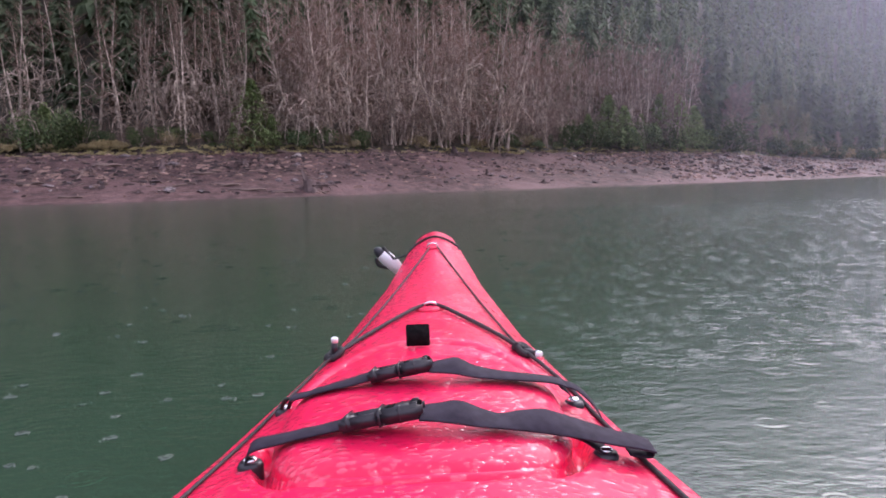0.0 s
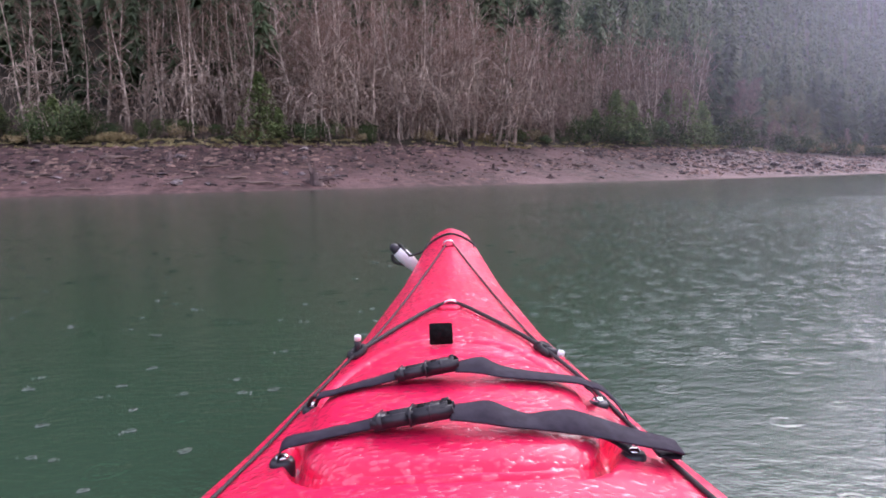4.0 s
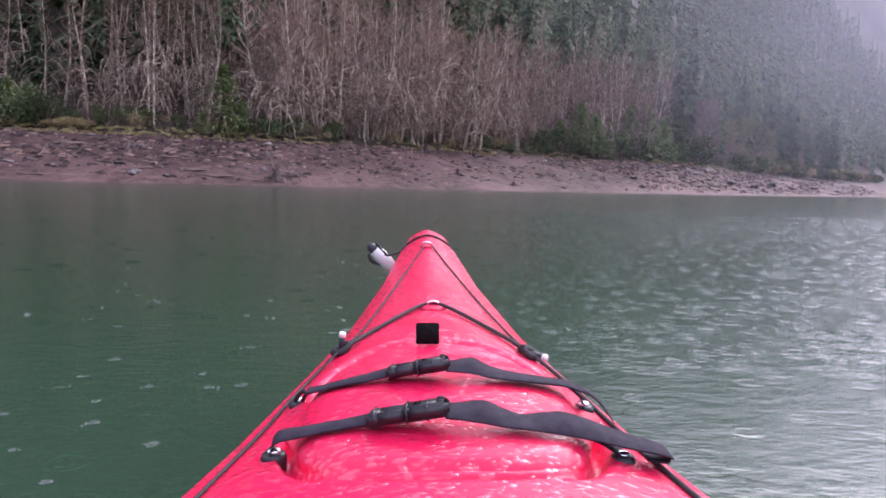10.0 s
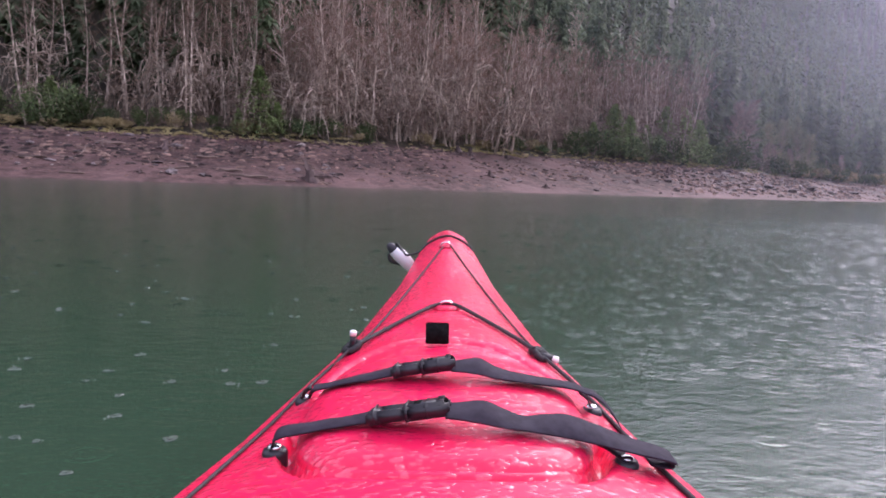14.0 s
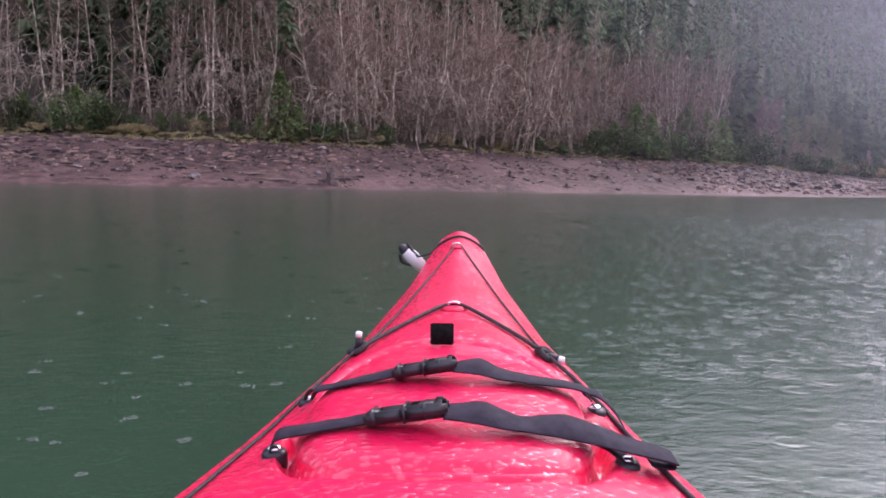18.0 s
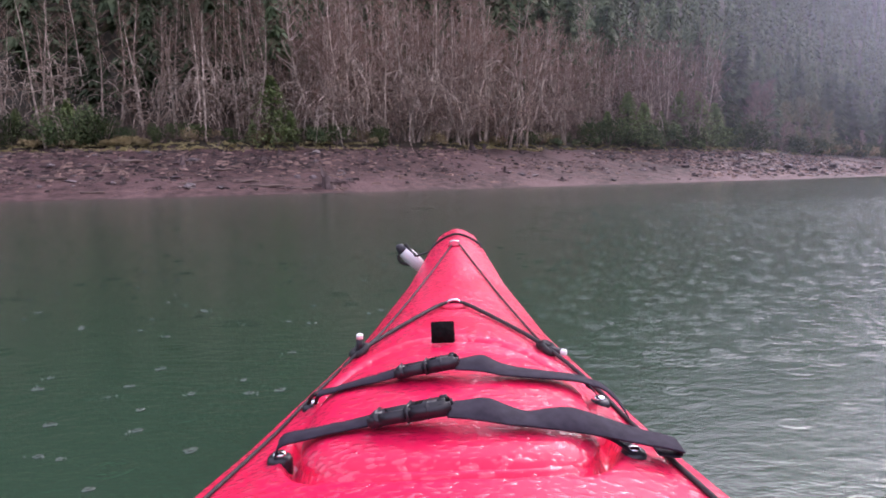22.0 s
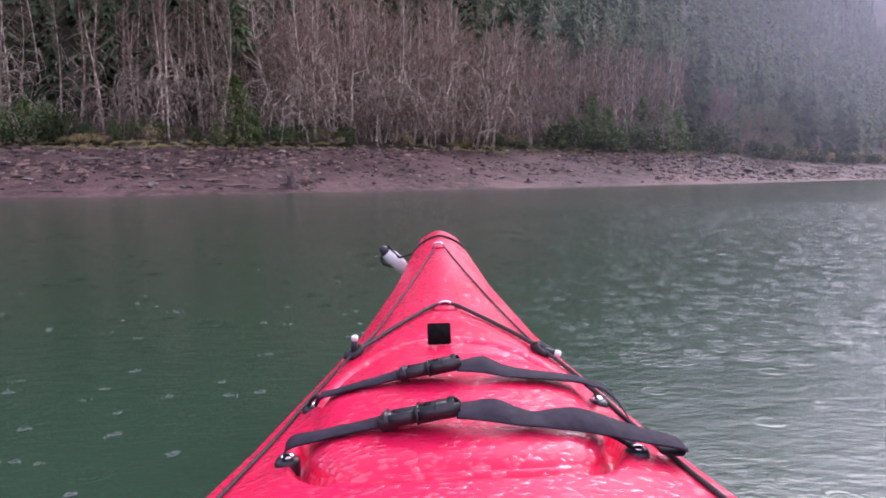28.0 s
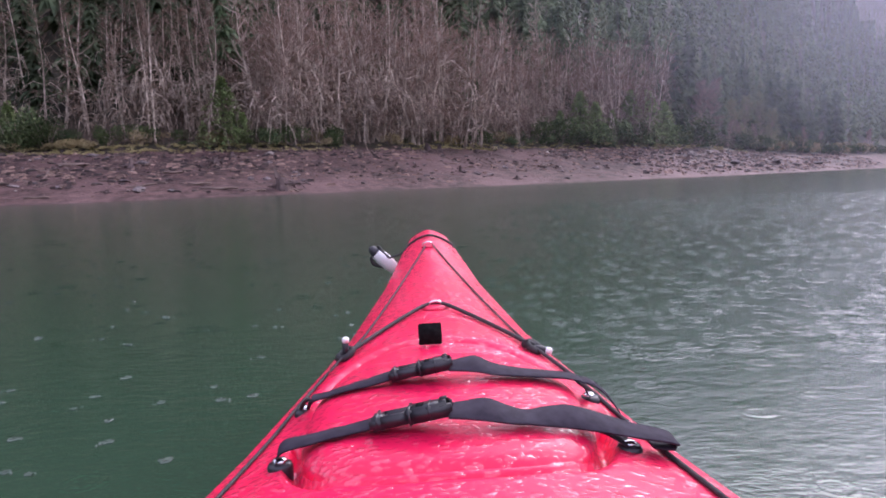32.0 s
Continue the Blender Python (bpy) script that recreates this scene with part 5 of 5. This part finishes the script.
def scatter_driftwood():
    r = random.Random(81)
    kinds = [log_meshes(i, 1.8 + 0.8 * i, 0.13 + 0.03 * i) for i in range(6)]
    for i in range(120):
        top = i % 3 == 0
        x = -95 + 175 * r.random() ** 1.35
        d = r.uniform(-2.2, 0.3) if top else r.uniform(-14.5, -2)
        k, s = r.randrange(5), r.uniform(0.4, 0.75)
        px, py, pz = lie(x, d)
        ang = r.gauss(15, 45)
        ex, ey = px + math.cos(radians(ang)), py + math.sin(radians(ang))
        pitch = -math.degrees(math.atan2(gz(ex, ey) - pz, 1.0))
        root = new("driftwood_log")
        root.matrix_basis = pose(px, py, pz + 0.06 * s, 0, pitch, ang) @ Matrix.Diagonal((s, s, s, 1))
        put("log_body", kinds[k][0], DRIFT, root)
        for stub in kinds[k][1]:
            put("broken_branch", stub, DRIFT, root)
        tagged(root, "grey-brown driftwood log stranded on the muddy bank", "driftwood", "stranded driftwood")


scatter_driftwood()


def bank_litter():
    """Larger logs and boulders that stand out on the open mud."""
    for az, d, k, s, ang in ((-11.2, -17.6, 3, 0.62, -38), (-11.0, -18.0, 1, 0.6, 6), (-18.4, -14.6, 4, 0.8, -24), (-16.6, -17.0, 4, 0.8, 4), (-14.0, -18.2, 2, 0.7, 3),
                             (-19.8, -10.0, 3, 0.6, 30), (-29.0, -17.2, 2, 0.7, 10), (-26.5, -6.0, 3, 0.8, 12), (-31.5, -12.0, 3, 0.7, 5), (-30.5, -1.0, 4, 0.8, 4)):
        px, py, pz = lie(bearing(az, d), d)
        root = new("driftwood_log")
        root.matrix_basis = pose(px, py, pz + 0.10, 0, 0 if ang > -30 else 14, ang) @ Matrix.Diagonal((s, s, s, 1))
        body, stubs = log_meshes(40 + k, 1.8 + 0.8 * k, 0.14 + 0.03 * k)
        put("log_body", body, DRIFT, root)
        for stub in stubs:
            put("broken_branch", stub, DRIFT, root)
        tagged(root, "grey-brown driftwood log stranded on the muddy bank", "driftwood", "stranded driftwood")
    for i, (az, d, s, sx) in enumerate(((-22.3, -15.8, 0.62, 1.9), (-20.3, -16.2, 0.4, 1.6), (-13.2, -13.0, 0.45, 1.3), (22.0, -14, 0.8, 1.8), (23.0, -12, 0.9, 2.0), (24.6, -14, 1.0, 1.6), (25.8, -11, 1.1, 1.9),
                                        (20.4, -6, 0.7, 1.7), (19.6, -11, 0.6, 1.5), (27.0, -13, 1.1, 2.2), (21.2, -4, 0.7, 2.0), (16.0, -11, 0.6, 1.2), (12.8, -12, 0.55, 1.4), (28.4, -12, 1.2, 2.1))):
        px, py, pz = lie(bearing(az, d), d)
        ob = put("boulder", rock_mesh(200 + i, 0.55), PALE_ROCK if i in (7, 10) else ROCK)
        ob.matrix_basis = pose(px, py, pz + 0.1 * s, 0, 6, az * 3) @ Matrix.Diagonal((s * sx, s, s, 1))
        tagged(ob, "pale slab lying on the upper bank" if i in (7, 10) else "dark wet boulder bedded in the mud", "rock", "boulders on the shore")
    # golden withered ferns on the open bank
    fern = leaf_clump(88, 1.3, 0.7, 900, 0.16)
    for az, d, s in ((-26.9, 0.4, 1.1), (-26.2, 0.8, 1.3), (-25.6, 0.5, 1.0), (-27.8, 0.2, 0.9), (-30.4, 0.1, 0.8), (-25.5, 0.3, 0.7), (13.6, 0.2, 0.8), (17.6, 0.0, 0.6), (-32.6, 0.2, 1.0)):
        px, py = along(bearing(az, d), d)
        m = pose(px, py, gz(px, py) - 0.05, 0, 0, az * 50) @ Matrix.Diagonal((s, s, s, 1))
        tree_thing("withered_fern", [("stem", fern[0], SAPLING), ("foliage", fern[1], FERN)], m, "golden brown withered fern clump on the bank", "fern", "withered ferns")


bank_litter()


def per_piece(m):
    """Let each loose piece be lighter or darker than its neighbours."""
    n, l = m.node_tree.nodes, m.node_tree.links
    ramp = next(k for k in n if k.bl_idname == "ShaderNodeValToRGB")
    geo = n.new("ShaderNodeNewGeometry")
    l.new(geo.outputs["Random Per Island"], ramp.inputs[0])
    ramp.color_ramp.elements[0].position, ramp.color_ramp.elements[1].position = 0.25, 1.0


def shore_rubble():
    """Small stones, bark and sticks strewn over the mud."""
    r = random.Random(91)
    s = Soup()
    n = 0
    while n < 17000:
        x = -100 + 270 * r.random()
        d = -18.6 + 18.4 * r.random() ** 0.7
        heap = 0.5 + 0.5 * math.sin(x * 0.17 + 0.4) * math.sin(d * 0.5 + x * 0.05) + (0.4 if x < -8 else 0.25 if 28 < x < 85 else -0.12)
        if r.random() > heap * (0.15 if d < -13.5 and x < 26 else 0.5 if d < -11 and x < 26 else 1.0):
            continue
        n += 1
        px, py = along(x, d)
        z = gz(px, py)
        q = 0.045 + (0.32 if x > 20 else 0.24) * r.random() ** 3.8
        w = q * r.uniform(0.8, 2.8)
        a = r.gauss(0.35, 0.5)
        c, t = math.cos(a), math.sin(a)
        top = [(px + c * w * u - t * q * v, py + t * w * u + c * q * v, z + q * r.uniform(0.2, 0.9)) for u, v in ((-.6, -.6), (.6, -.6), (.6, .6), (-.6, .6))]
        bot = [(px + c * w * u - t * q * v, py + t * w * u + c * q * v, z - q * 0.4) for u, v in ((-1, -1), (1, -1), (1, 1), (-1, 1))]
        s.add(top + bot, [(0, 1, 2, 3), (0, 4, 5, 1), (1, 5, 6, 2), (2, 6, 7, 3), (3, 7, 4, 0)])
    m = material("shore_rubble", (0.026, 0.016, 0.014), (0.27, 0.172, 0.135), 0.7, 0.85, 3)
    per_piece(m)
    ob = put("shore_rubble", s.mesh("shore_rubble"), m)
    tagged(ob, "small dark stones and bark strewn over the mud", "rubble", kind="stuff")


shore_rubble()


# ---------------------------------------------------------------- rain on the water
def rain_rings():
    """Low rings and small crowns where drops strike the lake."""
    r = random.Random(101)
    s = Soup()
    n = 0
    while n < 2900:
        y = 0.7 + 16 * r.random() ** 1.4 if n < 520 else 2.0 + 14 * r.random() ** 1.2
        x = r.uniform(-0.8, 0.8) * (y + 0.6) if n < 520 else (0.06 + 0.70 * r.random() ** 0.75) * y
        if abs(x) < k_half(min(y, 1.875)) + 0.12 and y < 2.0:
            continue
        n += 1
        R = r.uniform(0.010, 0.032) * (1.0 + 0.06 * y)
        for q in range(1 if r.random() < 0.5 else 2):
            R2 = R * (1 + 0.8 * q)
            w = 0.006 + 0.14 * R2
            h = w * r.uniform(0.08, 0.20) * (1.0 + 0.03 * y) / (1 + 0.6 * q)
            k = 14
            vs = []
            for rr, z in ((R2 - w, -0.0005), (R2, h), (R2 + w, -0.0005)):
                vs += [(x + rr * math.cos(2 * math.pi * i / k), y + rr * math.sin(2 * math.pi * i / k), z) for i in range(k)]
            s.add(vs, [(j * k + i, j * k + (i + 1) % k, (j + 1) * k + (i + 1) % k, (j + 1) * k + i) for j in range(2) for i in range(k)])
    ob = put("rain_rings", s.mesh("rain_rings"), WATER, smooth=True)
    tagged(ob, "small rings and splashes of raindrops on the lake", "splashes", kind="stuff")


rain_rings()


def rain_splashes():
    """Spots of broken, bubbly water where heavy drops have just struck."""
    r = random.Random(111)
    s = Soup()
    n = 0
    while n < 120:
        y = 1.0 + 5 * r.random() ** 1.2
        x = r.uniform(-0.75, -0.05) * (y + 0.5)
        if abs(x) < k_half(min(y, 1.875)) + 0.12 and y < 2.1:
            continue
        n += 1
        R = r.uniform(0.006, 0.016)
        k = 11
        ring = [r.uniform(0.65, 1.25) for _ in range(k)]
        vs = [(x, y, 0.0022)]
        for f, z in ((0.55, 0.0011), (0.85, 0.0026), (1.15, 0.0006)):
            vs += [(x + R * f * ring[i] * math.cos(2 * math.pi * i / k), y + R * f * ring[i] * math.sin(2 * math.pi * i / k), z * r.uniform(0.6, 1.4)) for i in range(k)]
        fs = [(0, 1 + i, 1 + (i + 1) % k) for i in range(k)]
        fs += [(1 + j * k + i, 1 + (j + 1) * k + i, 1 + (j + 1) * k + (i + 1) % k, 1 + j * k + (i + 1) % k) for j in range(2) for i in range(k)]
        s.add(vs, fs)
        for q in range(r.randint(0, 3)):
            a, d = r.uniform(0, 6.28), R * r.uniform(0.8, 2.6)
            bx, by, w = x + d * math.cos(a), y + d * math.sin(a), r.uniform(0.0018, 0.0042)
            s.add([(bx + w, by, 0), (bx, by + w, 0), (bx - w, by, 0), (bx, by - w, 0), (bx, by, w * 1.3)], [(0, 1, 4), (1, 2, 4), (2, 3, 4), (3, 0, 4)])
    m = material("broken_water", (0.042, 0.064, 0.046), (0.105, 0.13, 0.105), 60, 0.2, 3)
    ob = put("rain_splashes", s.mesh("rain_splashes"), m, smooth=True)
    tagged(ob, "pale bubbly spots where heavy raindrops strike the lake", "splashes", kind="stuff")


rain_splashes()
